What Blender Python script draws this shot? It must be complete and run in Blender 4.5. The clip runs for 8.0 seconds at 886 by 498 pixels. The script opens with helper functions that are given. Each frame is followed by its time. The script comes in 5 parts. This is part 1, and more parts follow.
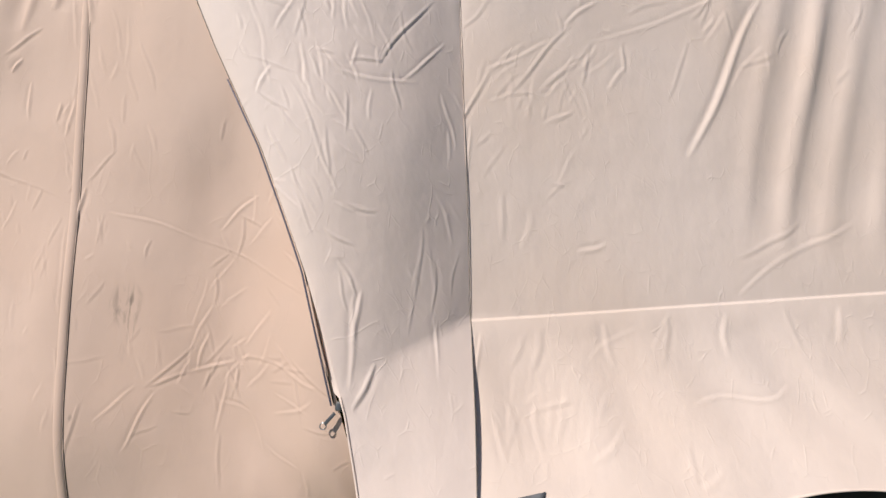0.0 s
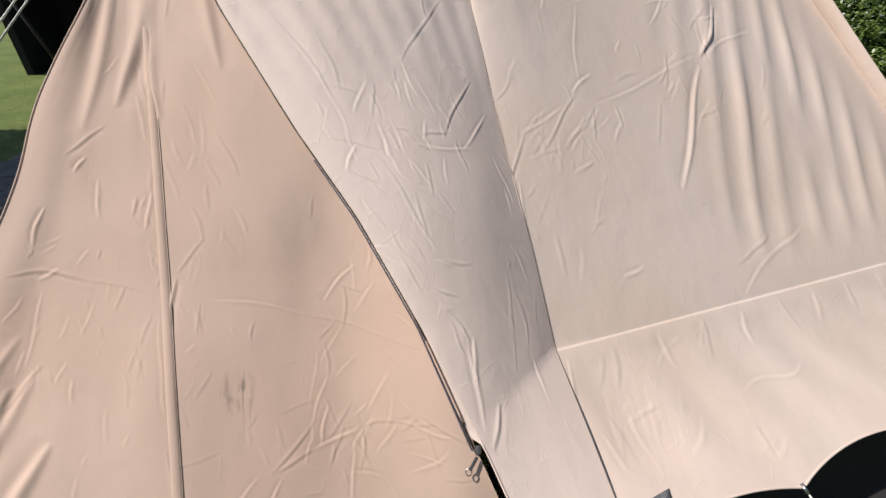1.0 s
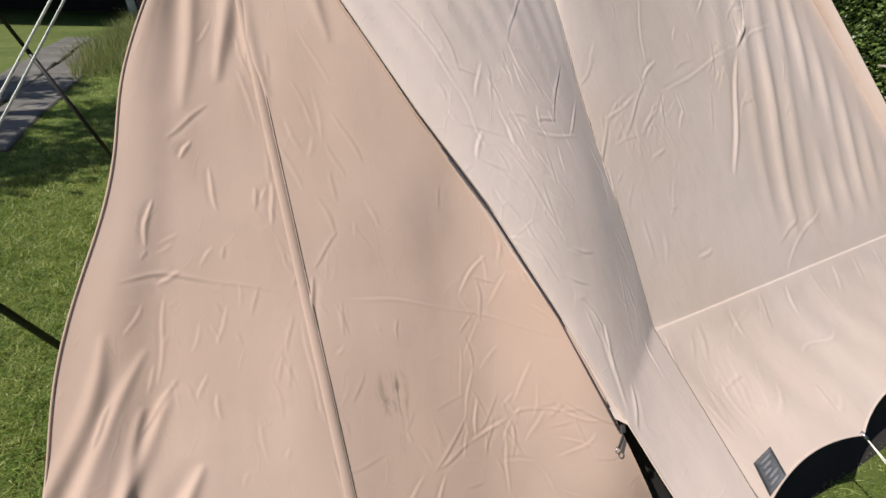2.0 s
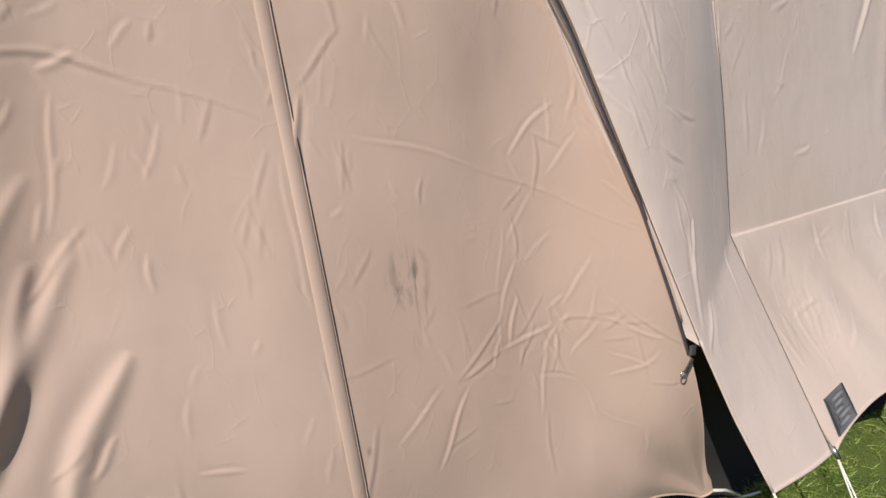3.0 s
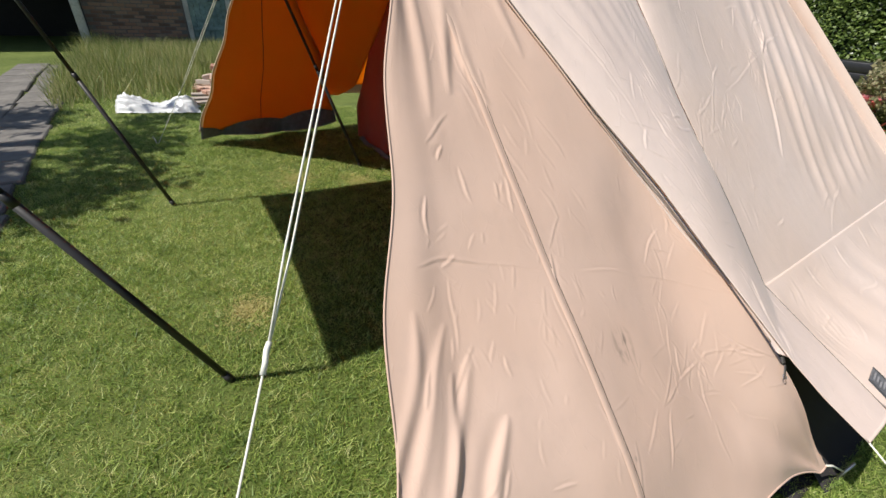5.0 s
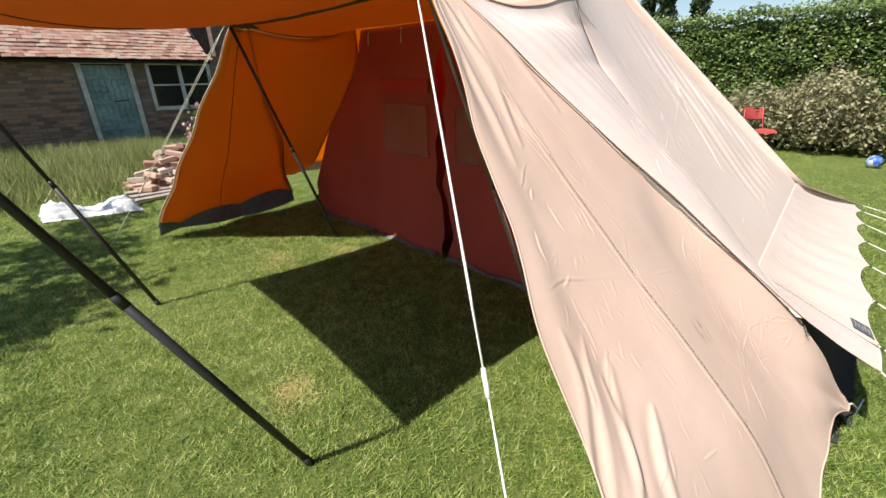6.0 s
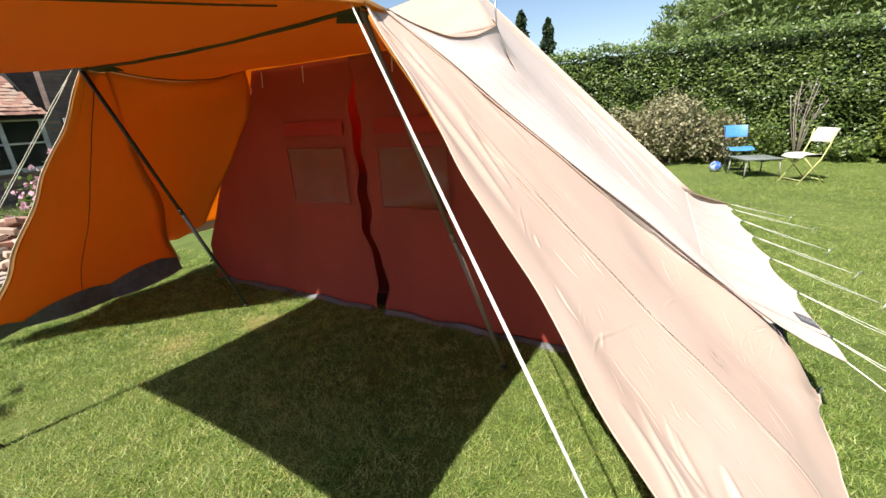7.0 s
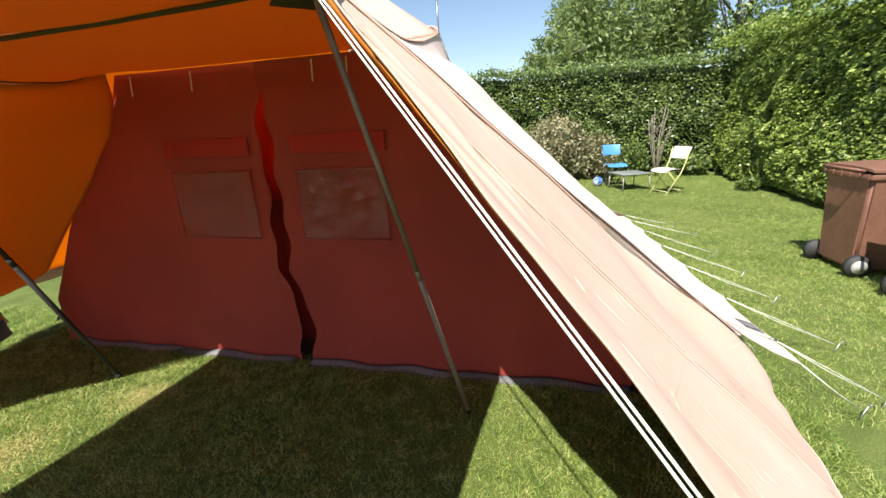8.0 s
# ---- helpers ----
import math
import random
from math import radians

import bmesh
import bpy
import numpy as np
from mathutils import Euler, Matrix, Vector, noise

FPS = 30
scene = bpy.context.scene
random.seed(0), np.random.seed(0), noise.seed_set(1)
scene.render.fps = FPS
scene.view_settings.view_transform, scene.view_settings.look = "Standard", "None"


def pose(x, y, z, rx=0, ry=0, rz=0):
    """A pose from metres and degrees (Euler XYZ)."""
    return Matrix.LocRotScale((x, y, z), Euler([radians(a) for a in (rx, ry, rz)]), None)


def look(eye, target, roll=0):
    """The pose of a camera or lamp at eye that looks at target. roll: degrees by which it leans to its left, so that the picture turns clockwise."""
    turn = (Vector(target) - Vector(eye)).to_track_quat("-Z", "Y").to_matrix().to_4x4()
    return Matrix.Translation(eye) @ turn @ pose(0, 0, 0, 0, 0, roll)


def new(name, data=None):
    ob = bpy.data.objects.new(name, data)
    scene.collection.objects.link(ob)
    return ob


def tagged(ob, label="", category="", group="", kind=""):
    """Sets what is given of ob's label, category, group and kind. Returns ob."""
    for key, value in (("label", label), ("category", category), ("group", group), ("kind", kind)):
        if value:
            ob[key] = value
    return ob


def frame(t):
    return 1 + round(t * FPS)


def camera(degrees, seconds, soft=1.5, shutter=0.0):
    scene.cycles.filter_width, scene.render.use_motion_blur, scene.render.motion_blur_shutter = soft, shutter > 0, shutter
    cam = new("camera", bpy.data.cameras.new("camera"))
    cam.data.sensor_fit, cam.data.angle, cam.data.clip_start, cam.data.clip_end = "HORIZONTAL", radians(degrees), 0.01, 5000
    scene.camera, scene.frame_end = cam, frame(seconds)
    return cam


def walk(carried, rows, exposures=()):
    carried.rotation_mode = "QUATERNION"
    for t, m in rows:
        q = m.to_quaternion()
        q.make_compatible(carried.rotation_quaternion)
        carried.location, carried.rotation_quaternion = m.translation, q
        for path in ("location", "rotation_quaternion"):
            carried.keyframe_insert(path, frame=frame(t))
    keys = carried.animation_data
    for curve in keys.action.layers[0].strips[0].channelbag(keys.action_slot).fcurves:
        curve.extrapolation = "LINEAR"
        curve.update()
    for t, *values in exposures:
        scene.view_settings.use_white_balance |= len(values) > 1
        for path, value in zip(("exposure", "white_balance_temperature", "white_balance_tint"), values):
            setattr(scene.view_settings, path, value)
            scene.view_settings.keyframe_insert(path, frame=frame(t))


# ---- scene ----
cam = camera(94.5, 8.0)
PATH = [
    (0, (-0.016, 0.14, 1.455), (0.126, 1.718, 0.235), 1.3),
    (0.5, (-0.252, 0.042, 1.594), (0.178, 1.689, 0.545), 2.8),
    (1, (-0.492, 0.128, 1.519), (0.025, 1.769, 0.5), 0.5),
    (1.5, (-0.721, 0.301, 1.553), (-0.11, 1.876, 0.483), 0.2),
    (2, (-0.985, 0.358, 1.532), (-0.218, 1.828, 0.414), 4.8),
    (2.2, (-1.076, 0.348, 1.533), (-0.295, 1.77, 0.365), 6.8),
    (3.3, (-0.955, 0.61, 1.165), (-0.217, 1.725, -0.322), 14.8),
    (3.5, (-0.955, 0.608, 1.208), (-0.228, 1.738, -0.274), 13.8),
    (4, (-1.101, 0.564, 1.384), (-0.339, 1.797, 0.006), 10.2),
    (4.5, (-1.452, 0.481, 1.467), (-0.594, 1.829, 0.264), 7.5),
    (5, (-1.736, 0.541, 1.509), (-0.765, 1.937, 0.456), 4.1),
    (5.2, (-1.82, 0.617, 1.505), (-0.788, 2.012, 0.51), 3.0),
    (6.3, (-2.341, 0.822, 1.493), (-0.913, 2.024, 0.775), -1.9),
    (6.5, (-2.321, 0.89, 1.479), (-0.825, 2.025, 0.791), -2.6),
    (7, (-2.202, 1.167, 1.499), (-0.552, 2.098, 0.858), -3.7),
    (7.5, (-2.098, 1.342, 1.467), (-0.326, 2.041, 0.857), -4.2),
    (8, (-2.018, 1.556, 1.491), (-0.162, 2.021, 0.909), -3.1),
]
walk(cam, [(t, look(eye, target, roll)) for t, eye, target, roll in PATH], exposures=[(0.0, 0.18), (1.0, 0.04), (2.0, -0.02), (3.5, -0.14), (4.5, 0.12), (5.2, 0.36), (6.5, 0.8), (8.0, 0.98)])

# ---- sky, sun ----
SUN_TO = Vector((-1.2, 0.3, 1.8)).normalized()
world = bpy.data.worlds.new("garden_sky")
scene.world = world
world.use_nodes = True
wn = world.node_tree.nodes
sky = wn.new("ShaderNodeTexSky")
sky.sky_type = "NISHITA"
sky.sun_disc = False
sky.sun_elevation = math.asin(SUN_TO.z)
sky.sun_rotation = math.atan2(SUN_TO.x, SUN_TO.y)
sky.air_density = 1.0
sky.dust_density = 0.6
wn["Background"].inputs[1].default_value = 0.088
world.node_tree.links.new(sky.outputs[0], wn["Background"].inputs[0])
sun_data = bpy.data.lights.new("sun", "SUN")
sun_data.energy = 5.0
sun_data.angle = radians(0.53)
sun_data.color = (1.0, 0.955, 0.89)
sun = new("sun", sun_data)
sun.matrix_world = look((-12, 3, 18), (0, 0, 0))


# ---- materials ----
def mat(name):
    m = bpy.data.materials.new(name)
    m.use_nodes = True
    return m, m.node_tree.nodes, m.node_tree.links, m.node_tree.nodes["Principled BSDF"]


def ramp(n, stops):
    r = n.new("ShaderNodeValToRGB")
    while len(r.color_ramp.elements) < len(stops):
        r.color_ramp.elements.new(0.5)
    for e, (p, c) in zip(r.color_ramp.elements, stops):
        e.position, e.color = p, (*c, 1)
    return r


def noise_node(n, l, scale, detail=4, rough=0.55, coords="Object", stretch=None, dist=0.0):
    tc = n.new("ShaderNodeTexCoord")
    t = n.new("ShaderNodeTexNoise")
    t.inputs["Scale"].default_value = scale
    t.inputs["Detail"].default_value = detail
    t.inputs["Roughness"].default_value = rough
    t.inputs["Distortion"].default_value = dist
    if stretch:
        mp = n.new("ShaderNodeMapping")
        mp.inputs["Scale"].default_value = stretch[0]
        if len(stretch) > 1:
            mp.inputs["Rotation"].default_value = stretch[1]
        l.new(tc.outputs[coords], mp.inputs[0])
        l.new(mp.outputs[0], t.inputs["Vector"])
    else:
        l.new(tc.outputs[coords], t.inputs["Vector"])
    return t


def mix_col(n, l, a, b, fac, mode="MIX"):
    m = n.new("ShaderNodeMix")
    m.data_type, m.blend_type = "RGBA", mode
    for sock, v in ((m.inputs[0], fac), (m.inputs[6], a), (m.inputs[7], b)):
        if isinstance(v, (int, float)):
            sock.default_value = v
        elif isinstance(v, tuple):
            sock.default_value = (*v, 1)
        else:
            l.new(v, sock)
    return m.outputs[2]


def math_node(n, l, op, a, b=None, clamp=False):
    m = n.new("ShaderNodeMath")
    m.operation, m.use_clamp = op, clamp
    for sock, v in zip(m.inputs, (a, b)):
        if v is None:
            continue
        if isinstance(v, (int, float)):
            sock.default_value = v
        else:
            l.new(v, sock)
    return m.outputs[0]


def bump(n, l, bsdf, height, strength, dist, prev=None):
    b = n.new("ShaderNodeBump")
    b.inputs["Strength"].default_value = strength
    b.inputs["Distance"].default_value = dist
    l.new(height, b.inputs["Height"])
    if prev is not None:
        l.new(prev, b.inputs["Normal"])
    if bsdf is not None:
        l.new(b.outputs[0], bsdf.inputs["Normal"])
    return b.outputs[0]


def canvas_mat(name, c1, c2, trans, tcol, crease=1.0, rough=0.75, stain=0.0, spots=()):
    """Cotton tent cloth: weave, soft blotches, pressed creases, some light coming through."""
    m, n, l, p = mat(name)
    big = noise_node(n, l, 1.6, 3, 0.5)
    fine = noise_node(n, l, 14, 5, 0.6)
    base = mix_col(n, l, c1, c2, ramp_out(n, l, big.outputs["Fac"], 0.35, 0.65))
    base = mix_col(n, l, base, tuple(v * 0.86 for v in c1), math_node(n, l, "MULTIPLY", ramp_out(n, l, fine.outputs["Fac"], 0.52, 0.75), 0.35))
    if stain:
        st = noise_node(n, l, 5.5, 6, 0.7, dist=0.6)
        base = mix_col(n, l, base, tuple(v * 0.55 for v in c1), math_node(n, l, "MULTIPLY", ramp_out(n, l, st.outputs["Fac"], 0.66, 0.78), stain))
    for place, size, depth in spots:
        tc = n.new("ShaderNodeTexCoord")
        vm = n.new("ShaderNodeVectorMath")
        vm.operation = "SUBTRACT"
        vm.inputs[1].default_value = place
        l.new(tc.outputs["Object"], vm.inputs[0])
        sc = n.new("ShaderNodeVectorMath")
        sc.operation = "DIVIDE"
        sc.inputs[1].default_value = size
        l.new(vm.outputs[0], sc.inputs[0])
        ln = n.new("ShaderNodeVectorMath")
        ln.operation = "LENGTH"
        l.new(sc.outputs[0], ln.inputs[0])
        gr = noise_node(n, l, 42, 3, 0.55, stretch=((1, 0.25, 0.25),), dist=0.6)
        f = math_node(n, l, "MULTIPLY", ramp_out(n, l, ln.outputs["Value"], 1.0, 0.2), ramp_out(n, l, gr.outputs["Fac"], 0.46 - 0.3 * (depth > 0.9), 0.62))
        base = mix_col(n, l, base, (0.05, 0.045, 0.04), math_node(n, l, "MULTIPLY", f, depth))
    l.new(base, p.inputs["Base Color"])
    p.inputs["Roughness"].default_value = rough
    p.inputs["Sheen Weight"].default_value = 0.08
    # pressed creases: short straight lines, only here and there
    nrm = None
    for k, (sc, width, st, lo) in enumerate(((3.0, 0.012, 0.16, 0.54), (6.5, 0.028, 0.26, 0.53), (14.0, 0.05, 0.3, 0.52))):
        tc = n.new("ShaderNodeTexCoord")
        mp = n.new("ShaderNodeMapping")
        mp.inputs["Rotation"].default_value = (0.4 * k, 0.5 + k, 0.2 + k)
        mp.inputs["Scale"].default_value = (1.5, 1.2, 0.35)
        l.new(tc.outputs["Object"], mp.inputs[0])
        wob = noise_node(n, l, 3.0, 2, 0.5)
        vec = n.new("ShaderNodeVectorMath")
        vec.operation = "MULTIPLY_ADD"
        vec.inputs[1].default_value = (0.22, 0.22, 0.22)
        l.new(wob.outputs["Color"], vec.inputs[0])
        l.new(mp.outputs[0], vec.inputs[2])
        vo = n.new("ShaderNodeTexVoronoi")
        vo.feature = "DISTANCE_TO_EDGE"
        vo.inputs["Scale"].default_value = sc
        l.new(vec.outputs[0], vo.inputs["Vector"])
        line = ramp_out(n, l, vo.outputs["Distance"], width, 0.0)
        mask = noise_node(n, l, 6.0 + 5.0 * k, 2, 0.5, stretch=((1, 1, 1), (k, 1 + k, 2)))
        line = math_node(n, l, "MULTIPLY", line, ramp_out(n, l, mask.outputs["Fac"], lo, lo + 0.16))
        nrm = bump(n, l, None, line, st * crease, 0.004, nrm)
    soft = noise_node(n, l, 8, 3, 0.5, stretch=((1.3, 1.0, 0.4), (0.3, 0.0, 0.25)))
    nrm = bump(n, l, None, soft.outputs["Fac"], 0.35 * crease, 0.02, nrm)
    weave = noise_node(n, l, 420, 2, 0.5)
    nrm = bump(n, l, p, weave.outputs["Fac"], 0.12, 0.001, nrm)
    out = n["Material Output"]
    tr = n.new("ShaderNodeBsdfTranslucent")
    tr.inputs[0].default_value = (*tcol, 1)
    ms = n.new("ShaderNodeMixShader")
    ms.inputs[0].default_value = trans
    l.new(p.outputs[0], ms.inputs[1])
    l.new(tr.outputs[0], ms.inputs[2])
    l.new(ms.outputs[0], out.inputs[0])
    return m


def ramp_out(n, l, value, lo, hi):
    r = n.new("ShaderNodeMapRange")
    r.inputs["From Min"].default_value = lo
    r.inputs["From Max"].default_value = hi
    l.new(value, r.inputs["Value"])
    return r.outputs[0]


def plain_mat(name, col, rough=0.6, metal=0.0, var=0.12, scale=20, bmp=0.1):
    m, n, l, p = mat(name)
    t = noise_node(n, l, scale, 5, 0.6)
    u = noise_node(n, l, scale / 7, 3, 0.5)
    f = math_node(n, l, "ADD", math_node(n, l, "MULTIPLY", t.outputs["Fac"], 0.5), math_node(n, l, "MULTIPLY", u.outputs["Fac"], 0.5))
    r = ramp(n, [(0.35, tuple(v * (1 - var * 2) for v in col)), (0.65, tuple(min(1, v * (1 + var)) for v in col))])
    l.new(f, r.inputs[0])
    l.new(r.outputs[0], p.inputs["Base Color"])
    p.inputs["Roughness"].default_value = rough
    p.inputs["Metallic"].default_value = metal
    if bmp:
        bump(n, l, p, t.outputs["Fac"], bmp, 0.004)
    return m


CANVAS = canvas_mat("canvas_beige", (0.71, 0.515, 0.412), (0.67, 0.468, 0.36), 0.2, (0.62, 0.42, 0.26), 0.3, stain=0.12, spots=(
    ((-0.775, 0.985, 0.655), (0.055, 0.075, 0.062), 0.88), ((-0.765, 0.93, 0.60), (0.035, 0.1, 0.085), 0.5),
    ((-0.607, 0.992, 0.672), (0.006, 0.02, 0.018), 0.9), ((-0.893, 0.77, 0.468), (0.007, 0.012, 0.012), 0.95)))
ROOFCLOTH = canvas_mat("canvas_roof", (0.75, 0.615, 0.54), (0.73, 0.58, 0.49), 0.2, (0.66, 0.5, 0.38), 0.55)
AWNCLOTH = canvas_mat("canvas_awning", (0.74, 0.60, 0.50), (0.71, 0.55, 0.45), 0.45, (0.85, 0.62, 0.38), 0.5)
GUSSETCLOTH = canvas_mat("canvas_gusset", (0.81, 0.67, 0.60), (0.79, 0.64, 0.56), 0.2, (0.72, 0.54, 0.42), 0.6)
ORANGE = canvas_mat("canvas_orange", (0.72, 0.33, 0.04), (0.67, 0.29, 0.03), 0.6, (0.92, 0.42, 0.04), 0.6)
MAROON = canvas_mat("canvas_maroon", (0.45, 0.06, 0.036), (0.38, 0.05, 0.03), 0.2, (0.9, 0.06, 0.02), 0.8)
HEM = plain_mat("hem_tape", (0.6, 0.47, 0.36), 0.8)
SEAMGREY = plain_mat("stitched_seam", (0.16, 0.135, 0.11), 0.8)
LABELGREY = plain_mat("label_plastic", (0.11, 0.11, 0.115), 0.5, var=0.25)
PRINT = plain_mat("worn_print", (0.22, 0.22, 0.23), 0.5)
DARKSEAM = plain_mat("dark_seam", (0.035, 0.028, 0.024), 0.8)
OLIVE = plain_mat("olive_webbing", (0.07, 0.06, 0.03), 0.85, scale=60)
GREYFLAP = plain_mat("grey_mud_flap", (0.16, 0.16, 0.165), 0.6, var=0.2)
ROPE = plain_mat("white_rope", (0.78, 0.76, 0.66), 0.8, scale=200)
BLACKPOLE = plain_mat("dark_pole_paint", (0.025, 0.022, 0.02), 0.45)
GREYPOLE = plain_mat("weathered_pole", (0.25, 0.18, 0.14), 0.5, scale=40)
STEEL = plain_mat("galvanised_steel", (0.5, 0.5, 0.5), 0.35, 1.0)


def grass_ground_mat():
    m, n, l, p = mat("lawn")
    a = noise_node(n, l, 0.7, 4, 0.6)
    b = noise_node(n, l, 6, 5, 0.65)
    c = noise_node(n, l, 90, 4, 0.7)
    # Ramp darkened so the ground colour carries the shade between grass blades.
    r = ramp(n, [(0.3, (0.045, 0.065, 0.014)), (0.5, (0.115, 0.15, 0.035)), (0.7, (0.22, 0.245, 0.075))])
    f = math_node(n, l, "ADD", math_node(n, l, "MULTIPLY", a.outputs["Fac"], 0.35), math_node(n, l, "MULTIPLY", b.outputs["Fac"], 0.3))
    f = math_node(n, l, "ADD", f, math_node(n, l, "MULTIPLY", c.outputs["Fac"], 0.35))
    l.new(f, r.inputs[0])
    l.new(r.outputs[0], p.inputs["Base Color"])
    p.inputs["Roughness"].default_value = 0.85
    p.inputs["Specular IOR Level"].default_value = 0.2
    bump(n, l, p, c.outputs["Fac"], 0.6, 0.03)
    return m


def leaf_mat(name, cols, trans=0.35, rough=0.5, patchy=0.0):
    m, n, l, p = mat(name)
    g = n.new("ShaderNodeNewGeometry")
    big = noise_node(n, l, 0.9, 3, 0.5)
    f = math_node(n, l, "ADD", math_node(n, l, "MULTIPLY", g.outputs["Random Per Island"], 0.6), math_node(n, l, "MULTIPLY", big.outputs["Fac"], 0.4))
    if patchy:
        mid = noise_node(n, l, 8.0, 3, 0.6)
        f = math_node(n, l, "ADD", f, math_node(n, l, "MULTIPLY", math_node(n, l, "SUBTRACT", mid.outputs["Fac"], 0.5), patchy))
    r = ramp(n, [(0.15 + 0.7 * i / (len(cols) - 1), c) for i, c in enumerate(cols)])
    l.new(f, r.inputs[0])
    l.new(r.outputs[0], p.inputs["Base Color"])
    p.inputs["Roughness"].default_value = rough
    tr = n.new("ShaderNodeBsdfTranslucent")
    l.new(r.outputs[0], tr.inputs[0])
    ms = n.new("ShaderNodeMixShader")
    ms.inputs[0].default_value = trans
    l.new(p.outputs[0], ms.inputs[1])
    l.new(tr.outputs[0], ms.inputs[2])
    l.new(ms.outputs[0], n["Material Output"].inputs[0])
    return m


LAWN = grass_ground_mat()
BLADES = leaf_mat("grass_blades", [(0.09, 0.155, 0.026), (0.215, 0.32, 0.06), (0.38, 0.47, 0.11), (0.56, 0.55, 0.22)], 0.4, 0.5, 1.0)
LONGGRASS = leaf_mat("long_grass", [(0.10, 0.15, 0.03), (0.20, 0.26, 0.06), (0.37, 0.37, 0.15), (0.52, 0.46, 0.24)], 0.3, 0.6)
HEDGE = leaf_mat("hedge_leaves", [(0.03, 0.058, 0.013), (0.078, 0.125, 0.027), (0.165, 0.235, 0.05), (0.31, 0.38, 0.12)], 0.35, 0.38)
# Brighter hedge leaves; sunlight on the right hedge is put into the colour.
HEDGELIT = leaf_mat("hedge_leaves_lit", [(0.06, 0.11, 0.02), (0.17, 0.25, 0.045), (0.34, 0.43, 0.09), (0.52, 0.58, 0.18)], 0.45, 0.4)
SHRUB = leaf_mat("shrub_leaves", [(0.09, 0.11, 0.04), (0.2, 0.2, 0.09), (0.36, 0.32, 0.18), (0.48, 0.42, 0.27)], 0.25, 0.55)
WILLOW = leaf_mat("willow_leaves", [(0.11, 0.16, 0.05), (0.2, 0.27, 0.08), (0.31, 0.37, 0.14)], 0.4, 0.5)
DARKTREE = leaf_mat("cypress_leaves", [(0.01, 0.025, 0.01), (0.025, 0.05, 0.015), (0.05, 0.08, 0.025)], 0.15, 0.6)
BARK = plain_mat("bark", (0.11, 0.085, 0.065), 0.9, var=0.3, bmp=0.5)
# Near-black filler body; the shade between hedge leaves is put into its colour.
HEDGECORE = plain_mat("hedge_core_shade", (0.012, 0.018, 0.008), 0.95, bmp=0.6)


# ---- building helpers ----
def mesh_from(name, verts, faces, mats, smooth=True, face_mats=None):
    me = bpy.data.meshes.new(name)
    me.from_pydata([tuple(v) for v in verts], [], faces)
    for m in mats if isinstance(mats, (list, tuple)) else [mats]:
        me.materials.append(m)
    if face_mats is not None:
        me.polygons.foreach_set("material_index", face_mats)
    if smooth:
        me.polygons.foreach_set("use_smooth", [True] * len(me.polygons))
    me.update()
    return me


def empty(name, place=(0, 0, 0), label="", category="", group="", kind=""):
    ob = new(name)
    ob.location = place
    ob.empty_display_size = 0.1
    return tagged(ob, label, category, group, kind)


def attach(ob, parent):
    if parent is not None:
        ob.parent = parent
        # every part is modelled in world places; only things carry a place of their own
        ob.matrix_parent_inverse = Matrix.Translation(-parent.location) if parent.parent is None else Matrix()
    return ob


def part_mesh(name, me, parent=None, label=""):
    ob = attach(new(name, me), parent)
    if label:
        ob["label"] = label
    return ob


def part(name, bm, material, parent=None, label="", smooth=True):
    me = bpy.data.meshes.new(name)
    bm.to_mesh(me)
    bm.free()
    me.materials.append(material)
    if smooth:
        me.polygons.foreach_set("use_smooth", [True] * len(me.polygons))
        me.set_sharp_from_angle(angle=radians(40))
    return part_mesh(name, me, parent, label)


def resample(P, n, axis):
    """The same cloth with n points along an axis, softened a little."""
    P = np.moveaxis(P, axis, 0)
    q = np.linspace(0, len(P) - 1, n)
    i = np.minimum(q.astype(int), len(P) - 2)
    f = (q - i)[:, None, None]
    R = P[i] * (1 - f) + P[i + 1] * f
    R[1:-1] = 0.25 * R[:-2] + 0.5 * R[1:-1] + 0.25 * R[2:]
    return np.moveaxis(R, 0, axis)


def crease_field(P, creases, slope):
    """Height of pressed creases over a cloth: groups of (x, z, x, z) lines with a width and a height."""
    X, Z = P[..., 0], P[..., 2] * slope
    D = np.zeros(X.shape)
    for lines, width, height in creases:
        for k, (x0, z0, x1, z1) in enumerate(lines):
            a, b = np.array((x0, z0 * slope)), np.array((x1, z1 * slope))
            length = max(1e-3, float(np.hypot(*(b - a))))
            d = (b - a) / length
            t = ((X - a[0]) * d[0] + (Z - a[1]) * d[1]) / length
            near = (t > 0) & (t < 1)
            side = (Z - a[1]) * d[0] - (X - a[0]) * d[1]
            near &= np.abs(side) < 5 * width
            t, side = t[near], side[near]
            side = side + 0.05 * length * np.sin(math.pi * t) * math.sin(3.7 * k) + 0.012 * length * np.sin(7 * t + k)
            width_t = width * (0.45 + 0.55 * np.sin(math.pi * t))
            h = np.exp(-(side / width_t) ** 2) - 0.55 * np.exp(-((side - (1.4 if k % 2 else -1.4) * width) / (1.2 * width)) ** 2)
            D[near] += height * (0.7 + 0.5 * math.sin(5.1 * k) ** 2) * h * (4 * t * (1 - t)) ** 0.6
    return D


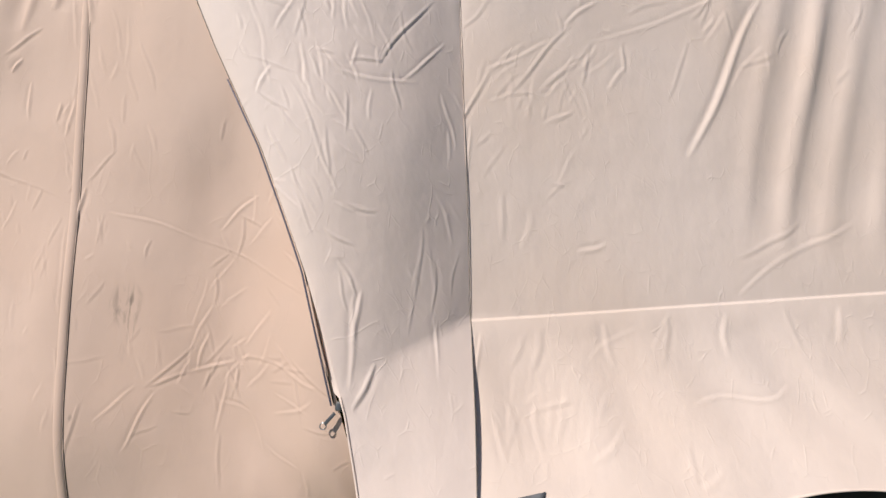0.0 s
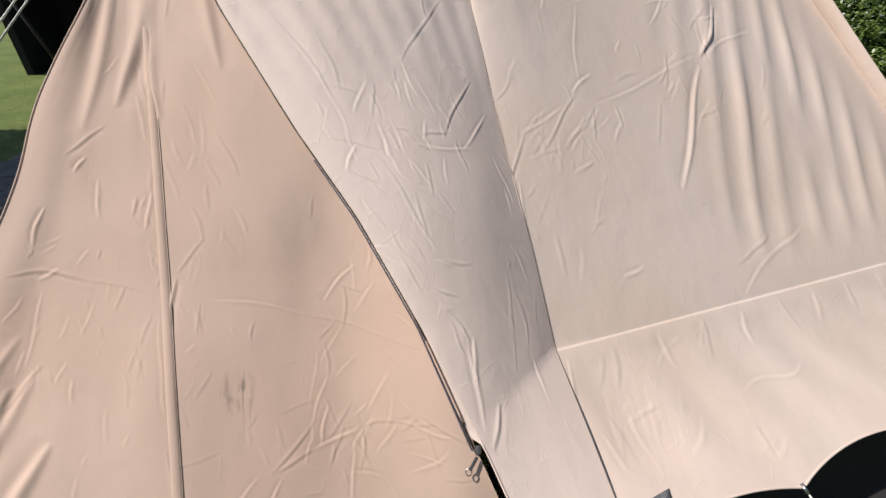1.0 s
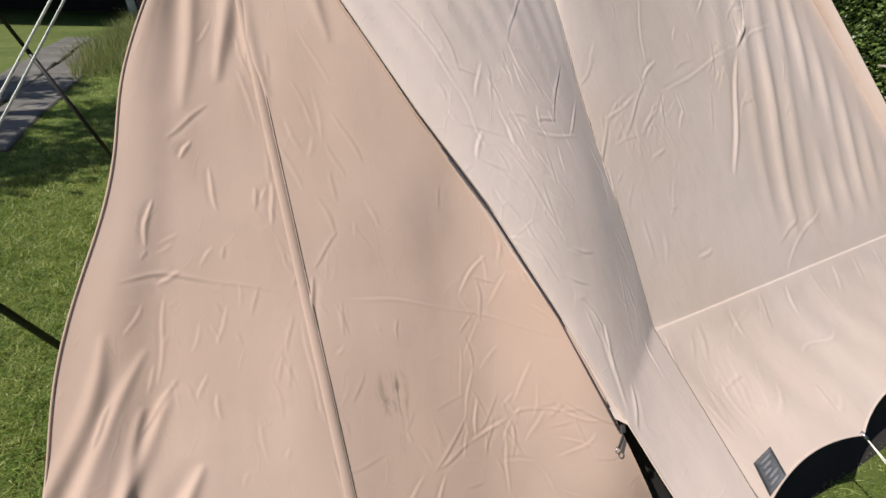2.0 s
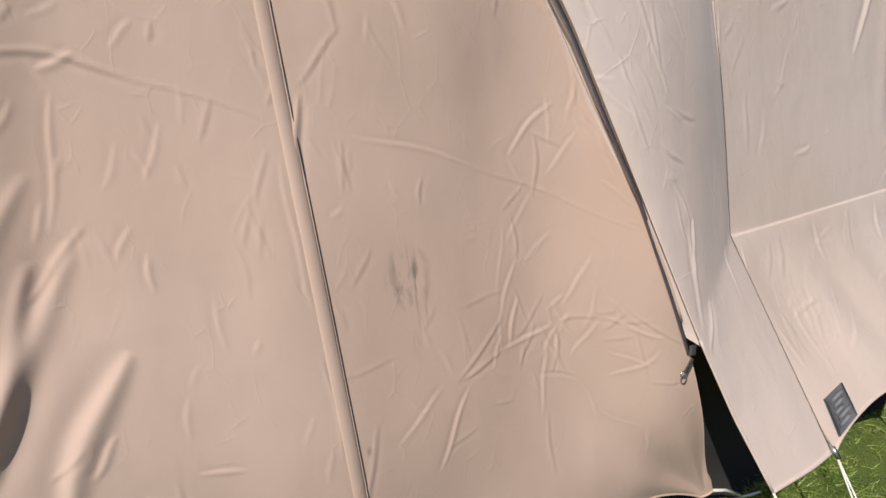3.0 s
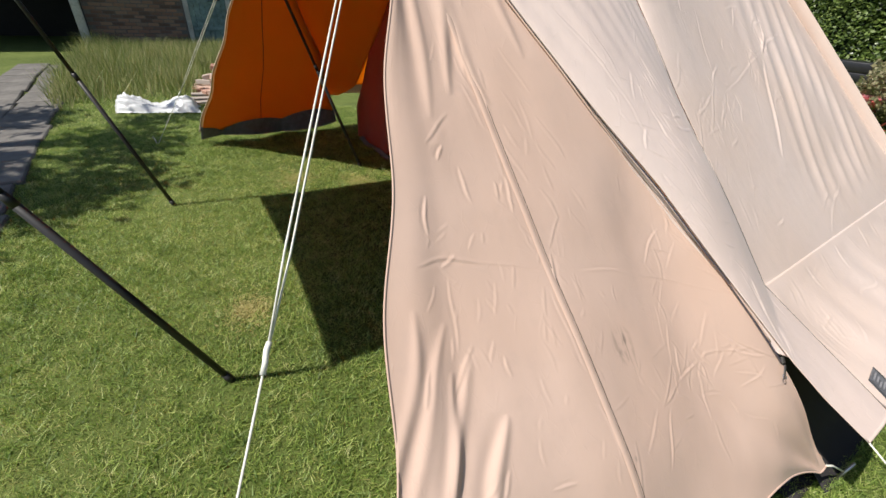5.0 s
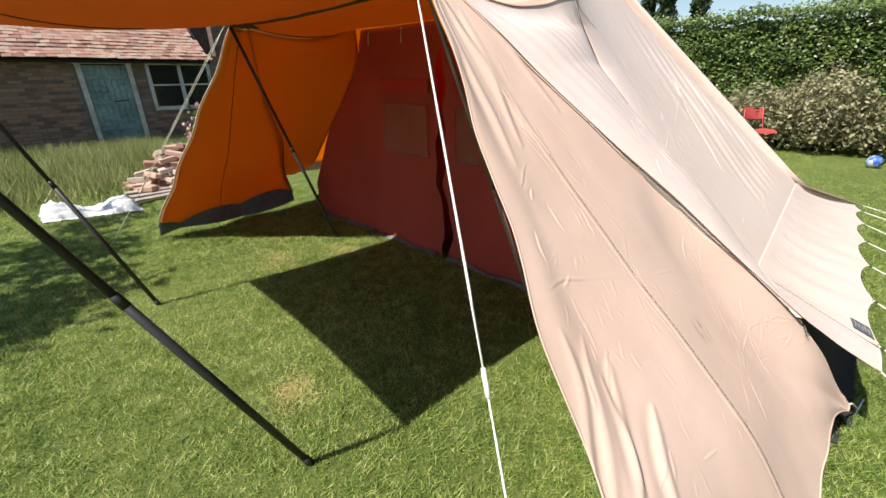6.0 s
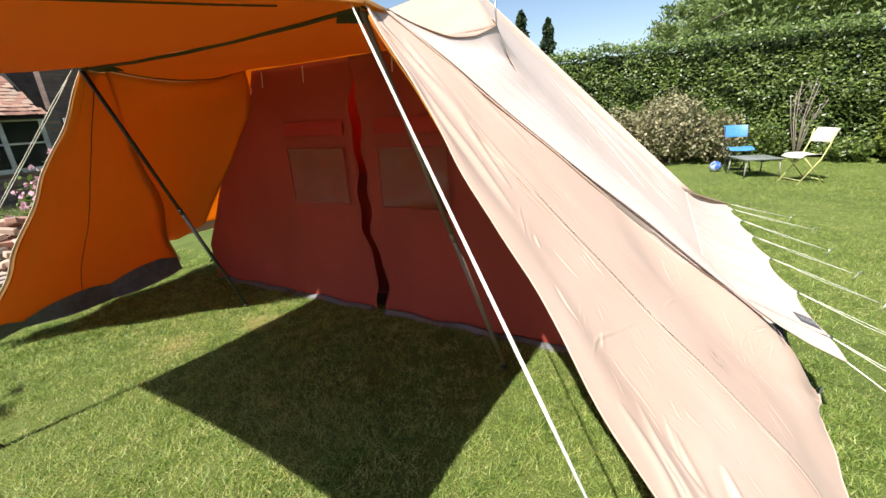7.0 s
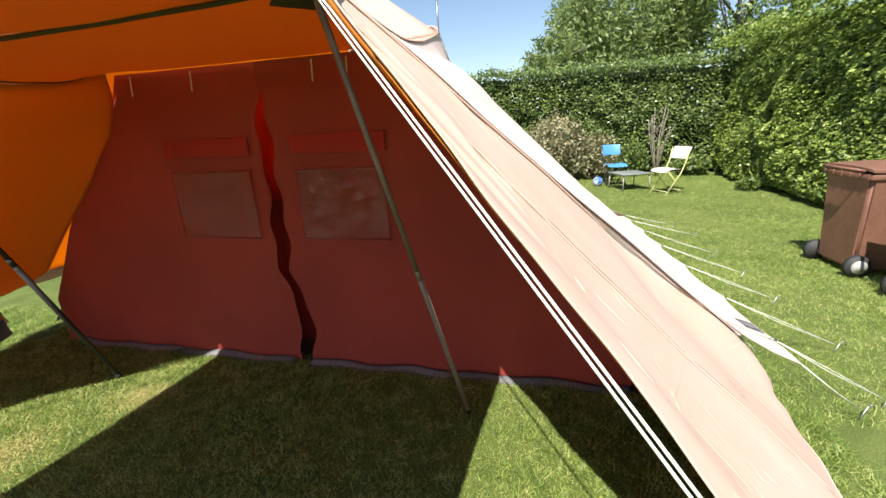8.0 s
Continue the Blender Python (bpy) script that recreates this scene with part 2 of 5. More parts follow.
def sheet(name, fn, nu, nv, material, parent=None, label="", flip=False, thick=0.003, fine=None, creases=(), slope=1.38):
    """A cloth of a given thickness over fn(u, v), with closed edges."""
    us, vs = np.linspace(0, 1, nu), np.linspace(0, 1, nv)
    P = np.array([[fn(u, v) for u in us] for v in vs], dtype=float)
    if fine:
        P = resample(resample(P, fine[0], 1), fine[1], 0)
        nu, nv = fine
    du, dv = np.gradient(P, axis=1), np.gradient(P, axis=0)
    N = np.cross(du, dv)
    N /= np.linalg.norm(N, axis=2, keepdims=True) + 1e-12
    if flip:
        N = -N
    if creases:
        P = P + N * crease_field(P, creases, slope)[..., None]
    Q = P - N * thick
    verts = np.concatenate([P.reshape(-1, 3), Q.reshape(-1, 3)])
    k = nu * nv
    faces = []
    for j in range(nv - 1):
        for i in range(nu - 1):
            a, b, c, d = j * nu + i, j * nu + i + 1, (j + 1) * nu + i + 1, (j + 1) * nu + i
            if flip:
                a, b, c, d = d, c, b, a
            faces.append((a, b, c, d))
            faces.append((d + k, c + k, b + k, a + k))
    rim = [j * nu for j in range(nv)], [j * nu + nu - 1 for j in range(nv)], list(range(nu)), [(nv - 1) * nu + i for i in range(nu)]
    for e in rim:
        for a, b in zip(e, e[1:]):
            faces.append((a, b, b + k, a + k))
    return part_mesh(name, mesh_from(name, verts.tolist(), faces, material), parent, label)


def tube_data(points, r, sides=8, taper=None):
    pts = [Vector(p) for p in points]
    verts, faces = [], []
    side = None
    for i, p in enumerate(pts):
        d = (pts[min(i + 1, len(pts) - 1)] - pts[max(i - 1, 0)]).normalized()
        if side is None:
            side = d.cross(Vector((0.31, 0.2, 0.93))).normalized()
        side = (side - d * side.dot(d)).normalized()
        up = d.cross(side)
        rr = r * (1 if taper is None else 1 + (taper - 1) * i / (len(pts) - 1))
        for s in range(sides):
            a = 2 * math.pi * s / sides
            verts.append(p + rr * (math.cos(a) * side + math.sin(a) * up))
        if i:
            b = (i - 1) * sides
            for s in range(sides):
                t = (s + 1) % sides
                faces.append((b + s, b + t, b + sides + t, b + sides + s))
    faces.append(tuple(reversed(range(sides))))
    faces.append(tuple(range((len(pts) - 1) * sides, len(pts) * sides)))
    return verts, faces


def tube(name, points, r, material, parent=None, label="", sides=8, taper=None):
    v, f = tube_data(points, r, sides, taper)
    return part_mesh(name, mesh_from(name, v, f, material), parent, label)


def box(bm, size, m=None, bevel=0.0):
    r = bmesh.ops.create_cube(bm, size=1.0, matrix=(m or Matrix()) @ Matrix.Diagonal((*size, 1)))
    if bevel:
        edges = list({e for v in r["verts"] for e in v.link_edges})
        bmesh.ops.bevel(bm, geom=edges, offset=bevel, segments=2, affect="EDGES", profile=0.5)
    return r


def lerp(a, b, t):
    return a + (b - a) * t


def curve_at(table, key):
    """Straight steps through a short table of (key, value)."""
    ks = [k for k, _ in table]
    return float(np.interp(key, ks, [v for _, v in table]))


def smooth01(a, b, x):
    t = min(1.0, max(0.0, (x - a) / (b - a)))
    return t * t * (3 - 2 * t)


# ---- ground ----
def ground_fn():
    n = 80
    xs = np.concatenate([np.linspace(-400, -14, 10)[:-1], np.linspace(-14, 16, n), np.linspace(16, 400, 10)[1:]])
    ys = np.concatenate([np.linspace(-400, -12, 10)[:-1], np.linspace(-12, 18, n), np.linspace(18, 400, 10)[1:]])
    verts, faces = [], []
    for y in ys:
        for x in xs:
            near = smooth01(40, 16, abs(x)) * smooth01(40, 18, abs(y))
            verts.append((x, y, near * 0.012 * noise.noise(Vector((x * 0.8, y * 0.8, 0)))))
    w = len(xs)
    for j in range(len(ys) - 1):
        for i in range(w - 1):
            faces.append((j * w + i, j * w + i + 1, (j + 1) * w + i + 1, (j + 1) * w + i))
    ob = new("ground", mesh_from("ground", verts, faces, LAWN))
    return tagged(ob, "sunlit mown green garden lawn with dry patches", "lawn", kind="structure")


ground_fn()

# ---- tent ----
MID = 3.07      # the tent is alike on both sides of this line
WALL_X = 0.14
tent = empty("tent", (0.8, MID, 0), "large beige canvas tent with orange lined awning and maroon inner wall", "tent")


def mirror_fn(fn):
    def g(u, v):
        x, y, z = fn(u, v)
        return (x, 2 * MID - y, z)
    return g


ZIP_X = [(0.10, -0.06), (0.14, -0.073), (0.25, -0.118), (0.40, -0.174), (0.54, -0.22), (0.77, -0.298), (1.0, -0.415), (1.2, -0.545), (1.5, -0.715), (1.85, -0.88)]


def panel_y(x, z):
    y = -0.201 * x + 0.937 * z + 0.193
    return y + 0.05 * smooth01(0.5, 0.1, z) + 0.06 * smooth01(0.5, 0.12, z) * smooth01(-0.55, -0.1, x) - 0.03 * smooth01(0.9, 0.5, z) * smooth01(0.1, 0.5, z)


def front_x(z):
    return -0.965 - 0.43 * (1.84 - z)


def panel_bottom(x):
    s = (-0.09 - x) / 0.7
    return 0.145 - 0.042 * min(2, max(0, s)) + 0.085 * abs(math.sin(math.pi * s)) ** 0.8


def crease_set(count, cx, cz, sx, sz, seed, lo, hi, tilt, spread):
    """Short straight pressed creases scattered round a place, as (x, z, x, z)."""
    rnd_c = random.Random(seed)
    out = []
    for _ in range(count):
        a = tilt + rnd_c.gauss(0, spread)
        x, z, h = cx + rnd_c.gauss(0, sx), cz + rnd_c.gauss(0, sz), rnd_c.uniform(lo, hi)
        dx, dz = h * math.cos(a), h * math.sin(a) / 1.38
        out.append((x - dx, z - dz, x + dx, z + dz))
    return out


# pressed creases of the awning side: folds by the zip, puckers by the seam, wrinkles by the free edge
BY_ZIP = [(-.90, .90, -.82, .97), (-.54, .80, -.43, .88), (-.72, .52, -.60, .59), (-.60, .59, -.55, .66), (-.56, .61, -.59, .54), (-.84, .46, -.74, .52), (-.71, .52, -.61, .54), (-.61, .54, -.49, .56), (-.49, .56, -.38, .58), (-.38, .58, -.26, .56), (-.51, .54, -.54, .43), (-.53, .43, -.53, .33), (-.69, .51, -.77, .40), (-.55, .72, -.55, .66), (-.34, .60, -.21, .55), (-.36, .78, -.30, .75), (-.49, .60, -.44, .53)]
BY_SEAM = [(-.945, .82, -.945, .67), (-.94, .60, -.935, .47), (-1.34, .48, -1.28, .52), (-1.19, .71, -1.16, .75), (-1.15, .72, -1.15, .68), (-1.28, .73, -1.26, .77), (-1.22, .88, -1.26, .74), (-1.15, .47, -1.08, .47), (-.39, .87, -.32, .78), (-.40, .97, -.37, .90), (-.91, .39, -.87, .50), (-.85, .84, -.85, .78)]
BY_EDGE = [(-1.16, 1.16, -1.06, 1.22), (-1.14, 1.12, -1.11, 1.15), (-1.08, 1.10, -1.08, 1.02), (-.99, 1.06, -1.00, 1.02), (-1.21, 1.05, -1.24, .97), (-1.22, .75, -1.31, .67), (-1.24, .53, -1.28, .48), (-1.35, .73, -1.39, .67), (-1.30, .92, -1.12, .90), (-.90, .89, -.92, .80), (-.95, 1.07, -.97, .99), (-1.23, .90, -1.18, .92)]
LONG_FOLD = [(-1.20, .915, -.94, .86), (-.84, .845, -.60, .79), (-.62, .793, -.29, .72)]
HANGING = [(-1.27, .80, -1.56, .44), (-1.29, .71, -1.48, .42), (-1.23, .73, -1.40, .48), (-1.34, .84, -1.55, .52), (-1.20, .62, -1.34, .40)]
TOP_FOLDS = [(-.98, 1.78, -1.11, 1.21), (-.92, 1.75, -1.02, 1.26), (-.88, 1.75, -.91, 1.23), (-.84, 1.78, -.74, 1.35)]
PANEL_CREASES = [
    (BY_ZIP, 0.0042, 0.0015), (BY_SEAM, 0.0045, 0.0014), (BY_EDGE, 0.0055, 0.0022), (LONG_FOLD, 0.0036, 0.0011),
    (HANGING, 0.017, 0.0075), (TOP_FOLDS, 0.020, 0.008),
    (crease_set(44, -.50, .56, .12, .09, 5, .02, .07, 0.9, .7), 0.0038, 0.0009),
    (crease_set(60, -1.05, .75, .16, .22, 6, .012, .045, 1.4, .4), 0.0045, 0.0008),
    (crease_set(30, -.38, .95, .06, .18, 7, .02, .06, 2.1, .4), 0.0045, 0.0010),
    (crease_set(24, -.85, 1.25, .12, .14, 8, .03, .09, 1.65, .2), 0.006, 0.0009),
]


def panel_fn(u, v):
    z0 = lerp(0.10, 1.845, v)
    x = lerp(front_x(z0), curve_at(ZIP_X, z0), u)
    zb = panel_bottom(x)
    z = z0 + (zb - 0.10) * (1 - v) ** 5
    y = panel_y(x, z)
    # the cloth hangs hollow between the seam and the zip
    low = smooth01(1.35, 0.7, z)
    y += low * (0.062 * smooth01(0.2, 0.5, z) * math.exp(-((x + 0.48) / 0.19) ** 2) - 0.02 * smooth01(0.45, 0.7, z) * math.exp(-((x + 0.2) / 0.16) ** 2) - 0.028 * math.exp(-((x + 0.95) / 0.16) ** 2))
    # folds that hang from the top corner, strongest along the free edge
    free = smooth01(0.42, 0.0, u)
    d = 0.0
    d += free * 0.007 * noise.noise(Vector((u * 14, z * 1.6, 1.4)))
    top = smooth01(0.5, 0.95, v)
    rib = math.sin(34 * u + 0.6 + 0.8 * math.sin(6 * u))
    d += 0.009 * top * (1 - v * 0.35) * (rib if rib > 0 else 0.6 * rib) * smooth01(0.75, 0.2, u) * (0.55 + 0.9 * noise.noise(Vector((u * 5, v * 2, 3.0))))
    d += free * 0.006 * math.sin(7.5 * z + 0.8) + 0.020 * free * free
    d += 0.012 * noise.noise(Vector((x * 2.5, z * 1.8, 0.3)))
    d += 0.004 * noise.noise(Vector((x * 9, z * 6, 2.3)))
    d += 0.002 * math.sin(60 * (x * 0.6 + z * 0.8) + 3 * noise.noise(Vector((x * 3, z * 3, 8)))) * math.exp(-((x + 0.5) / 0.18) ** 2 - ((z - 0.5) / 0.16) ** 2)
    # soft folds fanning out from the pegged corner
    rx, rz = -0.073 - x, z - 0.14
    rad, ang = math.hypot(rx, rz), math.atan2(rz, max(1e-4, rx))
    d += 0.0055 * math.sin(13 * ang + 0.9 + 0.5 * math.sin(7 * rad)) * smooth01(0.0, 0.1, rad) * smooth01(0.62, 0.2, rad)
    x += free * free * 0.012 * math.sin(13 * z + 0.5)
    return (x, y - 0.7 * d, z + 0.7 * d)


def lining(fn, off, inset=0.012):
    def g(u, v):
        e = 0.004
        u, v = lerp(inset, 1 - inset, u), lerp(inset, 1 - inset, v)
        p = Vector(fn(u, v))
        a = Vector(fn(min(1, u + e), v)) - Vector(fn(max(0, u - e), v))
        b = Vector(fn(u, min(1, v + e))) - Vector(fn(u, max(0, v - e)))
        return tuple(p + off * a.cross(b).normalized())
    return g


side_panel = sheet("side_panel", panel_fn, 190, 230, CANVAS, tent, "beige canvas awning side with a vertical seam and dark stains", fine=(420, 600), creases=PANEL_CREASES)
sheet("side_lining", lining(panel_fn, -0.012, 0.03), 40, 50, ORANGE, side_panel, "orange lining of the awning side")


def far_fn(fn):
    """The far side reaches a little less far out at its foot."""
    def g(u, v):
        x, y, z = fn(u, v)
        return (x + (1 - v) * lerp(0.2, 0.12, u), 2 * MID - y, z)
    return g


far_panel = sheet("side_panel", far_fn(panel_fn), 60, 80, AWNCLOTH, tent, "beige canvas awning side with orange lining", flip=True)
sheet("side_lining", far_fn(lining(panel_fn, -0.012)), 60, 80, ORANGE, far_panel, "sunlit orange lining of the far awning side", flip=True)

SEAM = [(0.383, 0.104, 0.428), (0.49, 0.128, 0.70), (0.588, 0.141, 0.936), (0.9, 0.15, 1.245), (1.23, 0.155, 1.585), (1.54, 0.165, 1.89), (1.75, 0.13, 2.0), (1.9, 0.08, 2.045)]
EDGE = [(0.398, -0.137, 0.432), (0.47, -0.165, 0.57), (0.546, -0.192, 0.685)] + [(z, curve_at(ZIP_X, z) + 0.006, panel_y(curve_at(ZIP_X, z), z) - 0.02) for z in (0.77, 1.0, 1.2, 1.5, 1.7, 1.845)]


def along(table, v):
    """A point on a chain of (z, x, y), v from 0 to 1 by height."""
    z = lerp(table[0][0], table[-1][0], v)
    return Vector((curve_at([(a, b) for a, b, _ in table], z), curve_at([(a, c) for a, _, c in table], z), z))


GUSSET_LINES = [(-.46, 1.37, -.39, 1.19), (-.57, 1.50, -.41, 1.25), (-.31, 1.32, -.37, 1.24), (-.34, 1.15, -.23, .95), (-.38, 1.17, -.42, 1.11), (-.24, 1.05, -.23, .95), (.08, 1.08, .12, .95), (-.04, 1.12, .10, 1.19), (-.33, .95, -.26, .88), (.07, 1.29, -.10, 1.16), (-.19, 1.36, .03, 1.54), (-.22, 1.16, .01, 1.11), (-.39, 1.05, -.34, .98), (-.44, 1.44, -.40, 1.29), (-.30, 1.22, -.26, 1.09)]
GUSSET_CREASES = [
    (GUSSET_LINES, 0.0048, 0.002), ([(-.17, .73, -.18, .58), (-.12, .60, -.175, .55), (-.15, .73, -.17, .65)], 0.007, 0.003),
    (crease_set(60, -.25, 1.12, .13, .16, 9, .02, .08, 2.0, .5), 0.0042, 0.0017),
    (crease_set(12, .0, .75, .06, .12, 10, .03, .09, 1.6, .2), 0.005, 0.0009),
]
ROOF_LINES = [(1.23, 1.34, .57, 1.18), (1.23, 1.34, 1.62, 1.43), (1.23, 1.34, 1.40, 1.56), (.57, 1.18, .39, 1.07), (.61, 1.29, .49, 1.23), (.57, 1.18, .53, 1.08), (.29, 1.06, .51, 1.23), (.26, .85, .25, .74), (.34, .81, .30, .72), (.47, .71, .56, .72), (.13, .98, .25, 1.13), (.22, 1.12, .44, 1.19), (.68, 1.11, .68, 1.18), (1.01, 1.30, .93, 1.24), (.98, .68, 1.22, .75), (.96, .60, 1.42, .74), (.63, 1.53, .54, 1.27), (1.00, 1.45, 1.12, 1.55)]
ROOF_CREASES = [
    (ROOF_LINES, 0.006, 0.0024), ([(1.20, 1.30, .87, .90), (1.43, 1.53, 1.22, 1.33)], 0.012, 0.008),
    (crease_set(40, .38, 1.10, .14, .10, 12, .02, .08, 0.9, .5), 0.005, 0.0013),
    (crease_set(30, 1.1, 1.3, .25, .15, 14, .03, .12, 1.1, .5), 0.0065, 0.0016),
]
SKIRT_LINES = [(.74, .58, .66, .52), (.29, .56, .24, .51), (.17, .57, .14, .50), (.46, .51, .64, .56), (.29, .47, .29, .42), (.40, .47, .29, .46), (.34, .47, .32, .44), (.68, .42, .66, .39), (.74, .40, .66, .39), (.73, .45, 1.05, .45), (.17, .47, .19, .43), (.41, .42, .53, .44)]
SKIRT_CREASES = [
    (SKIRT_LINES, 0.006, 0.0018), (crease_set(22, .33, .455, .07, .02, 15, .02, .05, 1.0, .7), 0.005, 0.001),
    ([(.15 + .19 * k, .57, .13 + .19 * k + .03 * math.sin(4 * k), .50) for k in range(16)], 0.009, 0.0022),
]


def gusset_fn(u, v):
    a, b = along(EDGE, v), along(SEAM, v)
    p = a.lerp(b, u)
    bulge = 0.085 * math.sin(math.pi * u ** 0.8) * smooth01(0.0, 0.45, v) * smooth01(1.0, 0.8, v)
    sag = 0.075 * math.sin(math.pi * u) * smooth01(0.85, 1.0, v)
    w = 0.006 * noise.noise(Vector((p.x * 5, p.z * 3, 2.3))) + 0.0015 * math.sin(60 * u + 9 * v) * smooth01(0.5, 0.8, v) * smooth01(1.0, 0.9, v)
    return (p.x, p.y - 0.7 * bulge - w, p.z + 0.35 * bulge - sag + w)


gusset = sheet("roof_gusset", gusset_fn, 60, 130, GUSSETCLOTH, tent, "pale canvas roof strip beside the zip", fine=(190, 440), creases=GUSSET_CREASES)
far_gusset = sheet("roof_gusset", mirror_fn(gusset_fn), 30, 40, AWNCLOTH, tent, flip=True)
sheet("gusset_lining", lambda u, v: lining(gusset_fn, -0.014, 0.003)(u, lerp(0.15, 1, v)), 30, 40, ORANGE, gusset, "orange lining beside the zip")
sheet("gusset_lining", mirror_fn(lining(gusset_fn, -0.014, 0.003)), 30, 40, ORANGE, far_gusset, "orange lining beside the zip", flip=True)

REDGLOW = canvas_mat("canvas_red_glow", (0.55, 0.05, 0.02), (0.5, 0.04, 0.02), 0.55, (0.92, 0.09, 0.025), 0.5)


def clear_plastic():
    m, n, l, p = mat("clear_plastic")
    g = n.new("ShaderNodeBsdfGlossy")
    g.inputs["Roughness"].default_value = 0.05
    g.inputs["Color"].default_value = (0.9, 0.9, 0.85, 1)
    t = noise_node(n, l, 9, 4, 0.6, dist=3.0)
    b = bump(n, l, None, t.outputs["Fac"], 0.8, 0.06)
    l.new(b, g.inputs["Normal"])
    tr = n.new("ShaderNodeBsdfTransparent")
    tr.inputs[0].default_value = (0.86, 0.78, 0.7, 1)
    ms = n.new("ShaderNodeMixShader")
    ms.inputs[0].default_value = 0.15
    l.new(tr.outputs[0], ms.inputs[1])
    l.new(g.outputs[0], ms.inputs[2])
    l.new(ms.outputs[0], n["Material Output"].inputs[0])
    return m


BLINDRED = canvas_mat("canvas_blind", (0.55, 0.035, 0.02), (0.48, 0.03, 0.018), 0.2, (0.8, 0.04, 0.02), 0.5)
CLEARPVC = clear_plastic()
APEX = Vector((1.95, MID, 2.68))


def roof_y(x, z):
    return 0.03 * x + 1.018 * z + 0.328


def roof_fn(u, v):
    b = Vector((lerp(0.141, 2.47, u), 0.94, 0.585))
    t = Vector((0.08, 2.045, 1.9)).lerp(APEX, u)
    z = lerp(b.z, t.z, v)
    x = lerp(b.x, t.x, v)
    y = roof_y(x, z) + (t.y - roof_y(t.x, t.z)) * v ** 3
    if u < 0.12:
        q = along(SEAM, (z - 0.383) / (1.9 - 0.383))
        k = smooth01(0, 0.12, u)
        y = lerp(q.y, y, k)
        x = lerp(q.x, x, k)
    wv = math.sin(36 * (x - 0.45 * (z - 0.6)) + 2.2 * noise.noise(Vector((x * 2.2, z * 1.5, 4.4))))
    wv *= 0.65 + 0.9 * noise.noise(Vector((x * 4, z * 2.5, 8.0)))
    d = 0.011 * ((wv if wv > 0 else 0.5 * wv) - 0.3) * smooth01(0.9, 1.3, x) * smooth01(0.0, 0.12, v) * smooth01(1.0, 0.75, u) * smooth01(0.8, 0.45, v)
    d += 0.008 * noise.noise(Vector((x * 2, z * 1.6, 5.1))) - 0.012 * math.sin(math.pi * u)
    d -= 0.05 * smooth01(0.75, 1.0, u) * (u - 0.75) * 4 * (0.4 + v)
    d *= smooth01(0, 0.16, v)
    return (x, y - 0.7 * d, z + 0.7 * d)


sheet("roof_side", roof_fn, 220, 130, ROOFCLOTH, tent, "pale beige canvas roof side with pressed folds", fine=(440, 330), creases=ROOF_CREASES)
sheet("roof_side", mirror_fn(roof_fn), 30, 30, ORANGE, tent, flip=True)

SKIRT_TIPS = [0.104, 0.67, 1.36, 2.0, 2.62, 3.2, 3.52]


def skirt_fn(u, v):
    xt = lerp(0.141, 2.47, u)
    xb = lerp(0.104, 3.52, u)
    k = max(i for i in range(6) if xb >= SKIRT_TIPS[i] - 1e-6)
    s = (xb - SKIRT_TIPS[k]) / (SKIRT_TIPS[k + 1] - SKIRT_TIPS[k])
    arc = math.sin(math.pi * min(1, max(0, s))) ** 0.8
    yb, zb = lerp(0.428, 0.50, u) + (0.04 if k == 0 else 0.055) * arc, lerp(0.39, 0.25, u) + (0.012 if k == 0 else 0.016) * arc
    t = Vector(roof_fn(u, 0)) + Vector((0, -0.001, 0.002))
    b = Vector((xb, yb, zb))
    p = t.lerp(b, v)
    p.z -= 0.03 * math.sin(math.pi * v)
    d = (0.005 * math.sin(70 * u) * math.sin(math.pi * v) + 0.01 * noise.noise(Vector((p.x * 3, p.y * 3, 1)))) * smooth01(0, 0.15, v)
    return (p.x, p.y, p.z + d)


sheet("skirt", skirt_fn, 180, 36, ROOFCLOTH, tent, "flared canvas skirt with scalloped hem", flip=True, fine=(420, 90), creases=SKIRT_CREASES, slope=2.7)
sheet("skirt", mirror_fn(skirt_fn), 60, 8, ROOFCLOTH, tent)


def rear_fn(u, v):
    b = Vector((2.47, 0.942, 0.582)).lerp(Vector((2.47, 2 * MID - 0.942, 0.582)), u)
    if v < 0.25:
        c = Vector((3.52, 0.5, 0.25)).lerp(Vector((3.52, 2 * MID - 0.5, 0.25)), u)
        return tuple(c.lerp(b, v / 0.25))
    return tuple(b.lerp(APEX, (v - 0.25) / 0.7501))


sheet("roof_rear", rear_fn, 30, 30, ROOFCLOTH, tent)


def front_roof_fn(u, v):
    a = Vector((0.08, lerp(2.045, 2 * MID - 2.045, u), 1.9 - 0.03 * math.sin(math.pi * u)))
    p = a.lerp(APEX, v * 0.999)
    p.z -= 0.05 * math.sin(math.pi * v) * math.sin(math.pi * u)
    return tuple(p)


sheet("roof_front", front_roof_fn, 40, 30, AWNCLOTH, tent, "white canvas upper roof rising to the mast")


def canopy_fn(u, v):
    """u across from the near to the far side, v from the inner wall to the corner poles."""
    x = lerp(0.08, -0.985, v)
    e = Vector(gusset_fn(min(1, max(0, (x + 0.868) / 0.948)), 1))
    if x < -0.868:
        e = e.lerp(Vector((-0.985, 2.075, 1.848)), (-0.868 - x) / 0.117)
    near, ze = e.y - 0.004, e.z + 0.003
    y = lerp(near, 2 * MID - near, u)
    zc = lerp(1.885, 1.85, v)
    z = lerp(zc, ze, (2 * u - 1) ** 4)
    z -= 0.02 * math.sin(math.pi * u) * v
    return (x, y, z + 0.008 * noise.noise(Vector((x * 3, y * 3, 0))))


